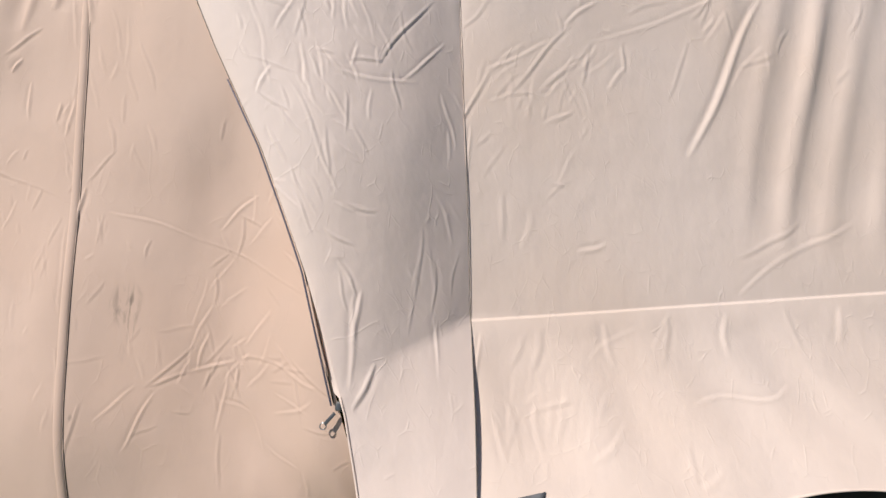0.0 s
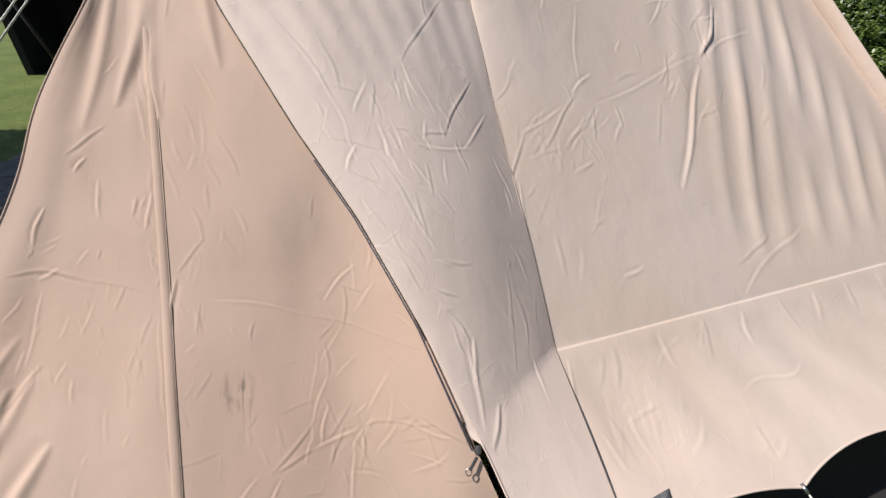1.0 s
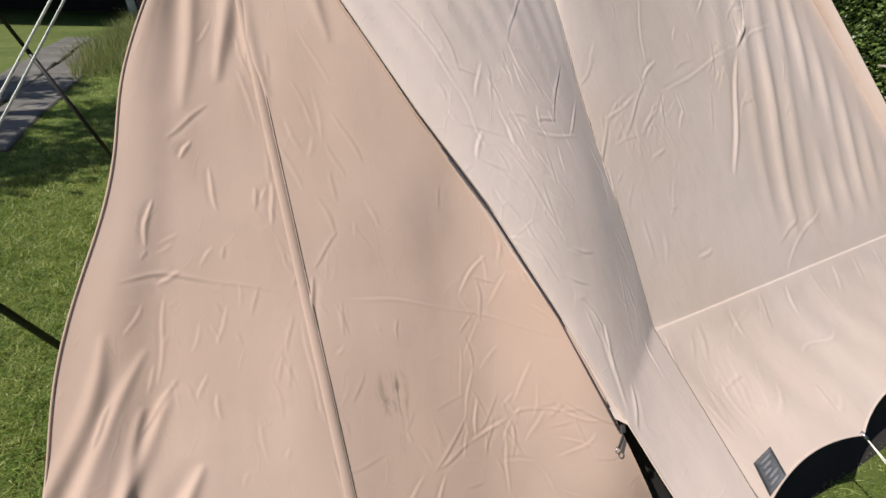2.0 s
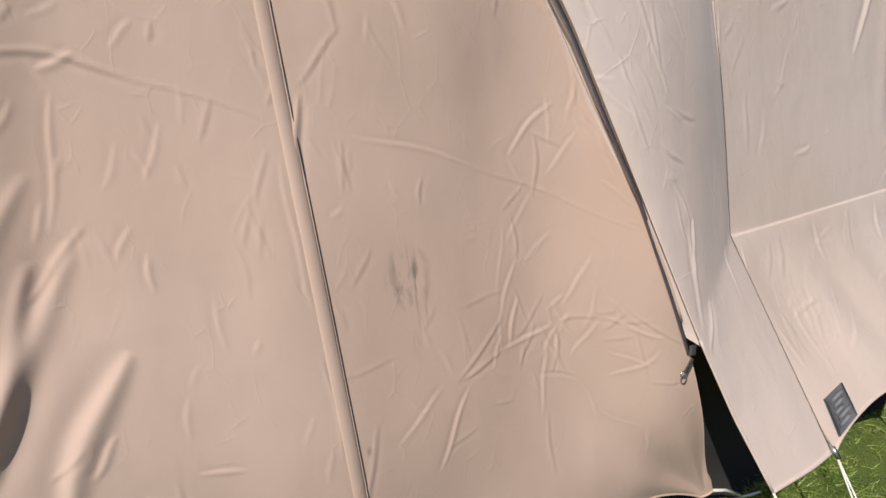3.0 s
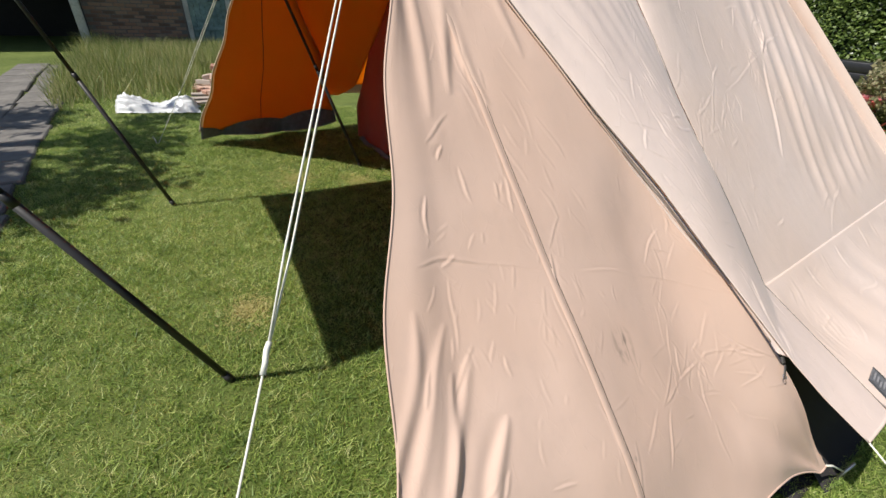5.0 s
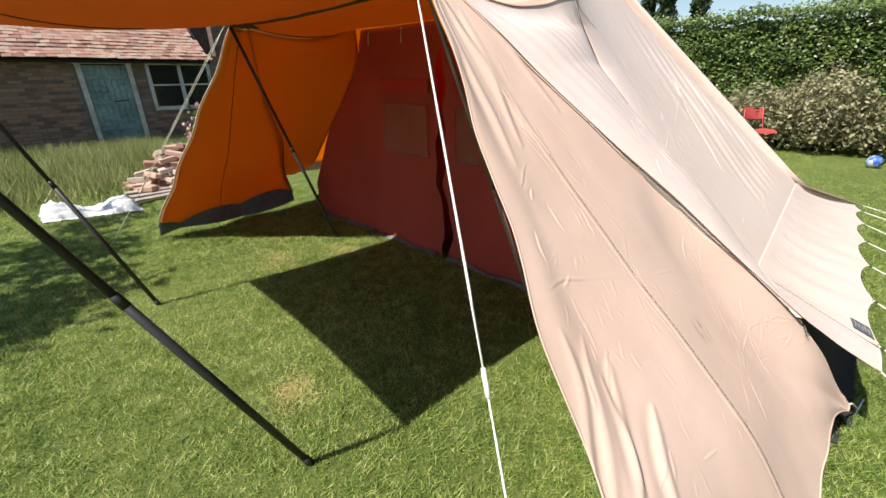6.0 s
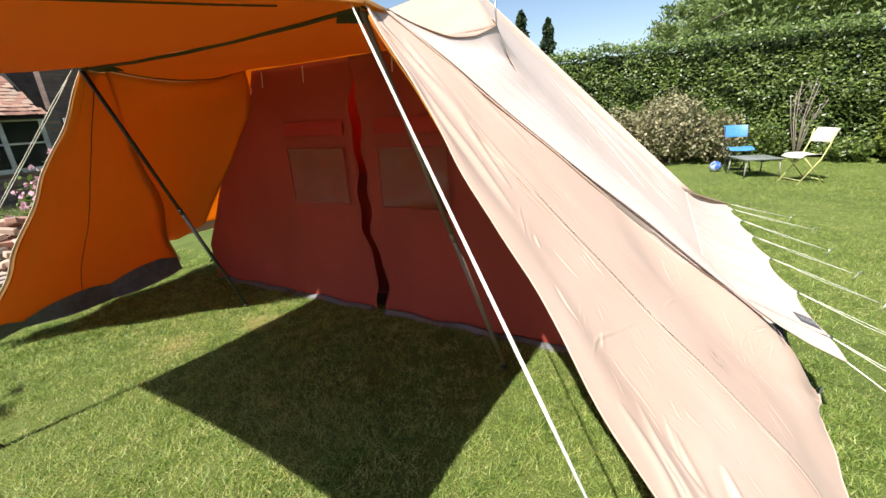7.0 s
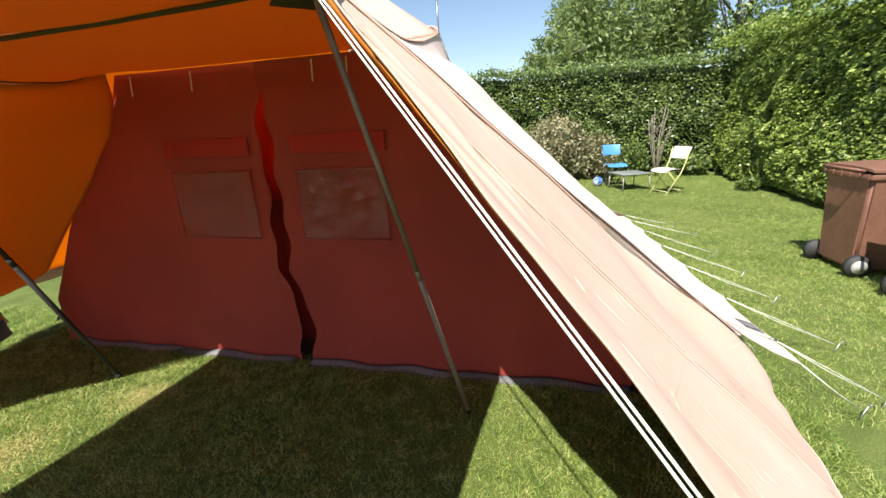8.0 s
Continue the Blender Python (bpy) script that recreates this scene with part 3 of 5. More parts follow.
P1_TOP, P2_TOP = Vector((-2.57, 2.2, 1.80)), Vector((-2.46, 4.22, 1.80))


def awning_fn(u, v):
    a = Vector((-0.983, lerp(2.07, 2 * MID - 2.07, u), 1.85 - 0.02 * math.sin(math.pi * u)))
    b = P1_TOP.lerp(P2_TOP, u)
    b.x += 0.035 * math.sin(math.pi * u)
    p = a.lerp(b, v)
    inn = 0.018 * math.sin(math.pi * v) * (1 - 2 * u)
    return (p.x, p.y + inn, p.z - 0.035 * math.sin(math.pi * v) + 0.008 * noise.noise(p * 2.5))


canopy = sheet("canopy", canopy_fn, 50, 40, AWNCLOTH, tent, "canvas awning roof, beige above", flip=False)
sheet("canopy_lining", lining(canopy_fn, -0.012, 0.001), 50, 40, ORANGE, canopy, "orange underside of the awning roof")
awning = sheet("awning_front", awning_fn, 50, 40, AWNCLOTH, tent, "flat front awning, beige above")
sheet("awning_lining", lining(awning_fn, -0.012, 0.001), 50, 40, ORANGE, awning, "orange underside of the front awning")


SLIT = [(0.0, 3.08), (0.2, 3.05), (0.36, 3.035), (0.65, 3.135), (1.07, 3.12), (1.42, 3.13), (1.76, 3.11)]


def wall_half(near):
    def fn(u, v):
        z = lerp(0.0, 1.875, v)
        out = lerp(1.045, 2.03, smooth01(0, 1, (z - 0.35) / 1.52) * 0.25 + 0.75 * max(0, (z - 0.35) / 1.525)) if z > 0.35 else 1.045
        if near:
            out = max(out, along(SEAM, max(0, (z - 0.383) / (1.9 - 0.383))).y + 0.025)
        else:
            out -= 0.09
        gap = 0.044 * smooth01(1.8, 1.4, z) + 0.01 * math.sin(9 * z)
        slit = curve_at(SLIT, z) + 0.014 * math.sin(21 * z) + (-gap if near else gap)
        y = lerp(out if near else 2 * MID - out, slit, u)
        x = WALL_X + 0.012 * math.sin(14 * y) * (1 - v) + 0.01 * noise.noise(Vector((y * 2, z * 2, 7)))
        return (x, y, z)
    return fn


wall = sheet("inner_wall", wall_half(True), 50, 50, MAROON, tent, "maroon canvas inner wall with clear windows", flip=True)
wall2 = sheet("inner_wall", wall_half(False), 50, 50, MAROON, tent, "maroon canvas inner wall with clear windows")



# Curtain halves added behind the slit; light through the cloth is the upper red.
def curtain_fn(z0, z1):
    def fn(u, v):
        z = lerp(z0, z1, v)
        out = max(1.05, roof_y(0.4, z) + 0.12)
        y = lerp(out, 2 * MID - out, u)
        return ((0.42 if z1 < 1.2 else 0.50) + 0.03 * math.sin(11 * y), y, z)
    return fn


sheet("inner_curtain", curtain_fn(0.02, 1.06), 60, 6, MAROON, tent, "dark maroon sleeping compartment curtain", flip=True)
sheet("inner_curtain", curtain_fn(1.03, 1.86), 60, 6, REDGLOW, tent, "added upper curtain, coloured red for the glow through the cloth", flip=True)

# ---- seams, zip, windows ----


def strip_along(name, fn, material, width, lift, parent, n=90, label="", axis=Vector((1, 0, 0))):
    """A flat tape laid on a surface along fn(s), raised a little along the cloth's outside."""
    verts, faces = [], []
    for i in range(n):
        p = Vector(fn(i / (n - 1)))
        out = Vector((0, -0.71, 0.70)) * lift
        for a, h in ((-0.5, 0.2), (-0.35, 1), (0.35, 1), (0.5, 0.2)):
            verts.append(p + axis * width * a + out * h)
        if i:
            b = 4 * (i - 1)
            faces += [(b + k, b + k + 1, b + k + 5, b + k + 4) for k in range(3)]
    return part_mesh(name, mesh_from(name, verts, faces, material), parent, label)


def panel_at_x(xw, s):
    v = lerp(0.01, 0.985, s)
    z0 = lerp(0.10, 1.845, v)
    u = (xw - front_x(z0)) / (curve_at(ZIP_X, z0) - front_x(z0))
    return panel_fn(min(1, max(0, u)), v)


def seam_x(s):
    return lerp(-0.905, -0.93, s)


strip_along("seam", lambda s: panel_at_x(seam_x(s) - 0.012, s), CANVAS, 0.022, 0.003, tent, label="flat felled seam of the awning side")
# Thin near-black tube; the shadow beside the seam tape is put into its colour.
tube("seam_shadow_line", [Vector(panel_at_x(seam_x(s) + 0.0015, s)) + Vector((0, -0.0004, 0.0004)) for s in np.linspace(0, 1, 160)], 0.0009, DARKSEAM, tent, "dark stitched edge of the seam with its shadow line", 5)
tube("roof_seam", [Vector(gusset_fn(1, v)) + Vector((-0.002, -0.003, 0.002)) for v in np.linspace(0.0, 1, 90)], 0.0011, SEAMGREY, tent, "dark stitched roof seam", 5)
tube("eave_seam", [Vector(gusset_fn(u, 1)) + Vector((0, -0.003, 0.002)) for u in np.linspace(0, 1, 40)], 0.0015, SEAMGREY, tent, "stitched eave seam", 5)


def zip_pt(s):
    z = lerp(0.548, 1.845, s)
    x = curve_at(ZIP_X, z)
    return Vector((x + 0.002, panel_y(x, z) - 0.010, z))


def zip_leak_cover(u, v):
    """Cloth added behind the zip, from awning side to roof edge, blocking stray sun."""
    z = lerp(0.55, 1.84, v)
    x = curve_at(ZIP_X, z)
    a = Vector(panel_fn(0.985, (z - 0.10) / 1.745)) + Vector((0, 0.004, -0.004))
    q = along(EDGE, (z - EDGE[0][0]) / (EDGE[-1][0] - EDGE[0][0])) + Vector((0.012, 0.006, 0))
    return tuple(a.lerp(q, u))


sheet("zip_leak_cover", zip_leak_cover, 5, 60, GUSSETCLOTH, tent, "cloth added behind the zip against stray sun")
sheet("zip_leak_cover", mirror_fn(zip_leak_cover), 5, 40, ORANGE, tent, "cloth added behind the zip against stray sun", flip=True)
zipper = tube("zip", [zip_pt(s) for s in np.linspace(0, 1, 60)], 0.002, DARKSEAM, tent, "dark zip between the awning side and the roof", 6)
ZIPM = plain_mat("zip_teeth_metal", (0.2, 0.17, 0.2), 0.4, 0.7)
strip_along("zip_teeth", lambda s: zip_pt(s * 0.45) + Vector((-0.006, -0.003, 0.0)), ZIPM, 0.005, 0.002, zipper, 60, "grey zip teeth")
tube("zip_tape", [Vector(panel_fn(1, v)) + Vector((-0.004, -0.004, 0.003)) for v in np.linspace(0.27, 1, 70)], 0.003, CANVAS, tent, "stitched zip tape", 6)
tube("front_hem", [Vector(panel_fn(0, v)) for v in np.linspace(0, 1, 160)], 0.0032, CANVAS, tent, "zipped free edge of the awning side", 6)
tube("front_hem", [Vector(far_fn(panel_fn)(0, v)) for v in np.linspace(0, 1, 80)], 0.005, HEM, tent, "pale piped free edge", 6)
tube("bottom_hem", [Vector(panel_fn(u, 0)) for u in np.linspace(0, 1, 90)], 0.0035, CANVAS, tent, "", 6)
tube("skirt_hem", [Vector(skirt_fn(u, 1)) for u in np.linspace(0, 1, 160)], 0.003, ROOFCLOTH, tent, "", 6)
tube("roof_edge_hem", [Vector(gusset_fn(0, v)) for v in np.linspace(0, 0.12, 14)], 0.003, ROOFCLOTH, tent, "", 6)
tube("gusset_hem", [Vector(gusset_fn(u, 0)) for u in np.linspace(0, 1, 20)], 0.003, ROOFCLOTH, tent, "", 6)


DARKSTEEL = plain_mat("tarnished_zip_metal", (0.22, 0.21, 0.2), 0.4, 0.8)


def zip_slider():
    c = zip_pt(0) + Vector((0.012, -0.003, -0.004))
    ob = empty("zip_slider", c, "metal zip slider with a pull tab", "zip")
    m = Matrix.Translation(c) @ Matrix((( 0.95, 0.25, -0.15), (-0.18, 0.68, -0.71), (-0.08, 0.69, 0.70))).to_4x4()
    bm = bmesh.new()
    box(bm, (0.016, 0.022, 0.008), m, 0.003)
    part("slider_body", bm, DARKSTEEL, ob)
    bm = bmesh.new()
    box(bm, (0.009, 0.035, 0.003), m @ pose(-0.014, -0.03, 0.006, 0, 0, -32), 0.0012)
    part("pull_tab", bm, DARKSTEEL, ob)
    pts = [m @ pose(-0.014, -0.03, 0.006, 0, 0, -32) @ Vector((0.008 * math.cos(a), -0.022 + 0.008 * math.sin(a), 0)) for a in np.linspace(0, 2 * math.pi, 14)]
    tube("ring", pts, 0.0015, STEEL, ob, sides=6)
    return ob


zip_slider()


def label_fn(a, b, lift=0.004):
    """A point on the skirt within the label, a across and b down."""
    c = Vector((0.174, 0.522)).lerp(Vector((0.276, 0.535)), a).lerp(Vector((0.144, 0.447)).lerp(Vector((0.246, 0.464)), a), b)
    u, v = 0.03, 0.9
    for _ in range(12):
        p = skirt_fn(u, min(1, v))
        u = max(0.001, u + (c.x - p[0]) / 3.2)
        v = min(1, v + (p[1] - c.y) / 0.5)
    p = Vector(skirt_fn(u, v))
    return (c.x, c.y, p.z + lift)


def care_label():
    lab = sheet("label_patch", label_fn, 8, 8, LABELGREY, tent, "dark grey plastic label with worn unreadable print", flip=True)
    for k in range(5):
        a0, a1, b0 = 0.14 + 0.06 * (k % 2), 0.86 - 0.13 * (k % 3), 0.14 + 0.16 * k
        sheet("print_bar", lambda u, v: label_fn(lerp(a0, a1, u), b0 + 0.07 * v, 0.0065), 4, 2, PRINT, lab, flip=True)


care_label()


def window(y0, y1):
    z0, z1 = 0.87, 1.285
    bm = bmesh.new()
    nu, nv = 72, 54
    vs = [[bm.verts.new((WALL_X - 0.022 + 0.006 * noise.noise(Vector((u * 5 + y0 * 7, v * 5, 1.0))) + 0.005 * abs(noise.noise(Vector((u * 9 + 3 * v, v * 6, y0)))) + 0.004 * abs(noise.noise(Vector((u * 17, v * 21 - 5 * u, y0)))), lerp(y0, y1, u), lerp(z0, z1, v))) for u in np.linspace(0, 1, nu)] for v in np.linspace(0, 1, nv)]
    for j in range(nv - 1):
        for i in range(nu - 1):
            bm.faces.new((vs[j][i], vs[j + 1][i], vs[j + 1][i + 1], vs[j][i + 1]))
    p = part("window_pane", bm, CLEARPVC, wall if y1 < MID else wall2, "crinkled clear plastic tent window")
    for a, b in (((y0, z0), (y1, z0)), ((y0, z0), (y0, z1)), ((y1, z0), (y1, z1)), ((y0, z1), (y1, z1))):
        tube("window_tape", [(WALL_X - 0.024, *a), (WALL_X - 0.024, *b)], 0.004, MAROON, p, sides=5)
    bm = bmesh.new()
    box(bm, (0.005, y1 - y0 + 0.03, 0.105), pose(WALL_X - 0.02, (y0 + y1) / 2, 1.425, 0, 3, 0), 0.004)
    part("window_blind", bm, BLINDRED, wall if y1 < MID else wall2, "rolled bright red window blind")


window(2.40, 2.945)
window(3.25, 3.82)
for y in (3.95, 3.52, 2.75, 2.55):
    bm = bmesh.new()
    box(bm, (0.003, 0.008, 0.11), pose(WALL_X - 0.03, y, 1.80, 0, 6, 0), 0.002)
    part("tie_tape", bm, ROPE, wall, "hanging cotton tie tape")
for k, (y0, y1) in enumerate(((1.06, 2.06), (2.08, 3.03), (3.16, 4.08), (4.1, 5.07))):
    def flap(u, v, y0=y0, y1=y1):
        y = lerp(y0, y1, u)
        return (WALL_X - 0.012 - 0.05 * (1 - v) + 0.012 * math.sin(14 * y), y, lerp(0.004, 0.03, v) + 0.006 * math.sin(9 * y) * v)
    sheet("mud_flap", flap, 24, 4, GREYFLAP, wall if y1 < MID else wall2, "grey plastic mud flap")


def ground_flap(fn, name="mud_flap"):
    def g(u, v):
        u = 0.985 * u
        a = Vector(fn(u, 0.0))
        b = Vector(fn(u, 0.045))
        low = Vector((a.x, a.y + (0.03 if a.y < MID else -0.03), max(0.004 if a.y < MID else 0.055 + 0.03 * math.sin(6 * u + 1), a.z - 0.2 + 0.03 * math.sin(17 * u))))
        return tuple(low.lerp(b, v) + Vector((0, 0.012 if a.y < MID else -0.012, -0.004)))
    return g


sheet("mud_flap", ground_flap(far_fn(panel_fn)), 60, 8, GREYFLAP, far_panel, "grey plastic mud flap along the hem")
sheet("mud_flap", ground_flap(panel_fn), 60, 8, GREYFLAP, side_panel, "grey plastic mud flap behind the hem")
strip = tube("canopy_seam", [Vector(canopy_fn(u, 1)) + Vector((0, 0, -0.022)) for u in np.linspace(0.02, 0.98, 40)], 0.007, OLIVE, canopy, "dark olive webbing under the awning roof", 6)
tube("awning_seam", [Vector(awning_fn(0.5 + 0.46 * math.cos(a), 0.1 + 0.75 * math.sin(a))) + Vector((0, 0, -0.018)) for a in np.linspace(0.35, math.pi - 0.1, 40)], 0.003, OLIVE, awning, "curved seam under the front awning", 6)
for u in (0.055, 0.945):
    bm = bmesh.new()
    c = Vector(canopy_fn(u, 0.93)) + Vector((0.0, 0, -0.022))
    box(bm, (0.13, 0.13, 0.006), Matrix.Translation(c) @ pose(0, 0, 0, 0, 3, 45), 0.002)
    part("corner_patch", bm, OLIVE, canopy, "dark olive reinforcing patch at the pole corner")
for s in (1, -1):
    pts = [Vector(lining(canopy_fn, -0.016, 0.001)(0.014 if s == 1 else 0.986, v)) for v in np.linspace(0, 1, 30)]
    tube("eave_piping", pts, 0.004, OLIVE, canopy, "", 6)
spike = tube("mast_spike", [(0.08, 2.045, 1.88), (0.082, 2.05, 2.05)], 0.004, STEEL, tent, "thin steel pole spike through the roof", 6)
far_seam = tube("lining_seam", [Vector(far_fn(lining(panel_fn, -0.017))(0.40, v)) for v in np.linspace(0.03, 0.97, 60)], 0.003, OLIVE, far_panel, "dark seam in the orange lining", 5)


def low_wall(u, v):
    x = lerp(lerp(0.0, -0.1, v), 2.45, u)
    return (x, lerp(0.40, 1.0, v) + 0.03 * x * v, lerp(0.0, 0.56, v))


# Wall and sheet added in black; deep shade under the tent is their colour.
SHADECLOTH = plain_mat("under_tent_shade", (0.02, 0.017, 0.017), 0.8)
sheet("low_shade_wall", low_wall, 60, 6, SHADECLOTH, tent, "low side wall under the skirt, coloured black for the deep shade", flip=False)
sheet("low_shade_wall", mirror_fn(lambda u, v: low_wall(lerp(0.16, 1, u), v)), 30, 4, SHADECLOTH, tent, flip=True)
sheet("ground_sheet", lambda u, v: (lerp(-0.16, 2.4, u), lerp(0.45, 2 * MID - 0.98, v) if u > 0.115 else lerp(0.45, 0.95, v), 0.012 + 0.004 * math.sin(9 * u + 5 * v)), 40, 40, SHADECLOTH, tent, "added black ground sheet carrying the shade inside the tent")

# ---- poles and ropes ----
def pole(foot, top, mat_, r, name, label):
    foot, top = Vector(foot), Vector(top)
    ob = empty(name, foot, label, "tent pole", "awning poles")
    mid = foot.lerp(top, 0.52)
    d = (top - foot).normalized()
    tube("lower_tube", [foot, mid], r, mat_, ob, sides=12)
    tube("upper_tube", [mid - d * 0.02, top], r * 0.86, mat_, ob, sides=12)
    tube("collar", [mid - d * 0.035, mid + d * 0.012], r * 1.04, mat_, ob, sides=12)
    tube("rubber_foot", [foot - d * 0.004, foot + d * 0.05], r * 1.2, BLACKPOLE, ob, sides=12)
    tube("spigot", [top - d * 0.01, top + d * 0.07], r * 0.4, STEEL, ob, sides=8)
    return ob


A_TOP, B_TOP = Vector((-0.965, 2.115, 1.825)), Vector((-0.985, 4.045, 1.825))
pole((-0.21, 1.91, 0), A_TOP, GREYPOLE, 0.0115, "awning_pole", "brown weathered metal awning pole leaning on the lawn")
pole((-0.24, 4.24, 0), B_TOP, BLACKPOLE, 0.0135, "awning_pole", "dark metal awning pole leaning on the lawn")
pole((-1.78, 2.04, 0), P1_TOP, BLACKPOLE, 0.014, "awning_pole", "black front awning pole leaning outward on the lawn")
pole((-1.86, 4.02, 0), P2_TOP, BLACKPOLE, 0.014, "awning_pole", "black front awning pole leaning outward on the lawn")


def rope(points, r, name="guy_rope", label="white guy rope from the awning corner to a peg", group="guy ropes"):
    pts = [Vector(p) for p in points]
    v, f = tube_data(pts, r, 6)
    ob = new(name, mesh_from(name, v, f, ROPE))
    return tagged(ob, label, "rope", group)


def double_rope(top, low, peg, r=0.0026, gap=0.009, side=(0, 0, 1)):
    top, low, peg = Vector(top), Vector(low), Vector(peg)
    d = (low - top).normalized()
    s = d.cross(Vector(side)).normalized() * gap
    ob = empty("guy_rope", peg, "doubled white guy rope with a knotted runner", "rope", "guy ropes")
    tube("strand", [top, top.lerp(low, 0.12) + s, top.lerp(low, 0.85) + s, low], r, ROPE, ob, sides=6)
    tube("strand", [top, top.lerp(low, 0.12) - s, top.lerp(low, 0.85) - s, low], r, ROPE, ob, sides=6)
    tube("tail", [low, peg], r, ROPE, ob, sides=6)
    tube("knot", [low - d * 0.03, low - d * 0.015 + s * 0.4, low + d * 0.01, low + d * 0.035], r * 2.4, ROPE, ob, sides=8)
    return ob


double_rope((-1.035, 2.105, 1.842), (-1.687, 1.208, 0.866), (-2.27, 0.41, 0.0), gap=0.0095, side=(0.625, -0.736, 0.265))
double_rope(B_TOP + Vector((-0.03, 0.02, 0.01)), (-1.6, 5.1, 0.6), (-1.9, 5.63, 0.0))


def peg_thing(p, lean):
    p = Vector(p)
    d = Vector((lean[0], lean[1], 0)).normalized()
    ob = empty("tent_peg", p, "bent steel tent peg in the grass", "tent peg", "tent pegs")
    top = p + d * 0.03 + Vector((0, 0, 0.075))
    tube("shaft", [p - d * 0.02 + Vector((0, 0, -0.06)), top], 0.0035, STEEL, ob, sides=6)
    tube("hook", [top, top + d * 0.015 + Vector((0, 0, 0.008)), top + d * 0.03 + Vector((0, 0, -0.006)), top + d * 0.032 + Vector((0, 0, -0.022))], 0.0032, STEEL, ob, sides=6)
    return ob


PEGS = [(3.83, -0.13), (3.33, -0.23), (2.60, -0.19), (2.0, -0.22), (1.42, -0.21), (0.72, -0.23), (0.17, -0.13)]
for tip, pg in zip(reversed(SKIRT_TIPS), PEGS):
    a = Vector(skirt_fn((tip - 0.104) / (3.52 - 0.104), 1))
    b = Vector((pg[0], pg[1], 0.06))
    s = Vector((0.012, 0, 0))
    ob = empty("guy_rope", (pg[0], pg[1], 0), "doubled pale guy rope from the skirt hem to a peg", "rope", "skirt guy ropes")
    tube("strand", [a, a.lerp(b, 0.5) + s, b], 0.0019, ROPE, ob, sides=5)
    tube("strand", [a, a.lerp(b, 0.5) - s + Vector((0, 0, -0.01)), b], 0.0019, ROPE, ob, sides=5)
    tube("eyelet", [a + Vector((0, 0.012, 0.004)), a + Vector((0, -0.012, -0.004))], 0.006, STEEL, ob, sides=8)
    peg_thing((pg[0], pg[1], 0), (0.1, -1))
near_tip = Vector(gusset_fn(0, 0))
rope([near_tip, near_tip.lerp(Vector((0.07, 0.02, 0.05)), 0.5) + Vector((0, 0, -0.006)), (0.07, 0.02, 0.05)], 0.0028, label="pale guy rope from the roof edge to a peg")
peg_thing((0.07, 0.02, 0), (0.2, -1))
for x, y in ((-2.27, 0.41), (-1.9, 5.63)):
    peg_thing((x, y, 0), (-0.5, -1 if y < MID else 1))
corner = Vector(panel_fn(1, 0))
loop = empty("peg_loop", (0.12, 0.40, 0), "pale rubber ring and steel peg at the hem corner", "tent peg", "tent pegs")
tube("ring", [corner, corner + Vector((0.06, -0.015, -0.03)), (0.10, 0.41, 0.06)], 0.004, ROPE, loop, sides=6)
tube("shaft", [(0.13, 0.40, 0.10), (0.10, 0.41, -0.06)], 0.005, STEEL, loop, sides=6)
# ---- hedges ----
def leaf_cloud(centres, size, rng, up=None, flat=0.6):
    """Small folded leaves at the given centres: four corners each, two triangles."""
    n = len(centres)
    d1 = rng.normal(size=(n, 3))
    d1 /= np.linalg.norm(d1, axis=1, keepdims=True)
    if up is not None:
        face = np.array(up) + 0.45 * rng.normal(size=(n, 3))
        d1 = np.cross(d1, face)
        d1 /= np.linalg.norm(d1, axis=1, keepdims=True)
        d2 = np.cross(d1, face)
    else:
        d2 = np.cross(d1, rng.normal(size=(n, 3)))
    d2 /= np.linalg.norm(d2, axis=1, keepdims=True)
    s = size * rng.uniform(0.6, 1.4, size=(n, 1))
    a, b = centres - d1 * s, centres + d1 * s
    c, d = centres + d2 * s * flat, centres - d2 * s * flat
    V = np.stack([a, c, b, d], axis=1).reshape(-1, 3)
    return V


def quads_mesh(name, V, material):
    n = len(V) // 4
    me = bpy.data.meshes.new(name)
    me.vertices.add(len(V))
    me.vertices.foreach_set("co", V.astype(np.float32).ravel())
    me.loops.add(n * 4)
    me.loops.foreach_set("vertex_index", np.arange(n * 4, dtype=np.int32))
    me.polygons.add(n)
    me.polygons.foreach_set("loop_start", np.arange(0, n * 4, 4, dtype=np.int32))
    me.update(calc_edges=True)
    me.materials.append(material)
    return me


def tris_mesh(name, V, material):
    n = len(V) // 3
    me = bpy.data.meshes.new(name)
    me.vertices.add(len(V))
    me.vertices.foreach_set("co", V.astype(np.float32).ravel())
    me.loops.add(n * 3)
    me.loops.foreach_set("vertex_index", np.arange(n * 3, dtype=np.int32))
    me.polygons.add(n)
    me.polygons.foreach_set("loop_start", np.arange(0, n * 3, 3, dtype=np.int32))
    me.update(calc_edges=True)
    me.materials.append(material)
    return me


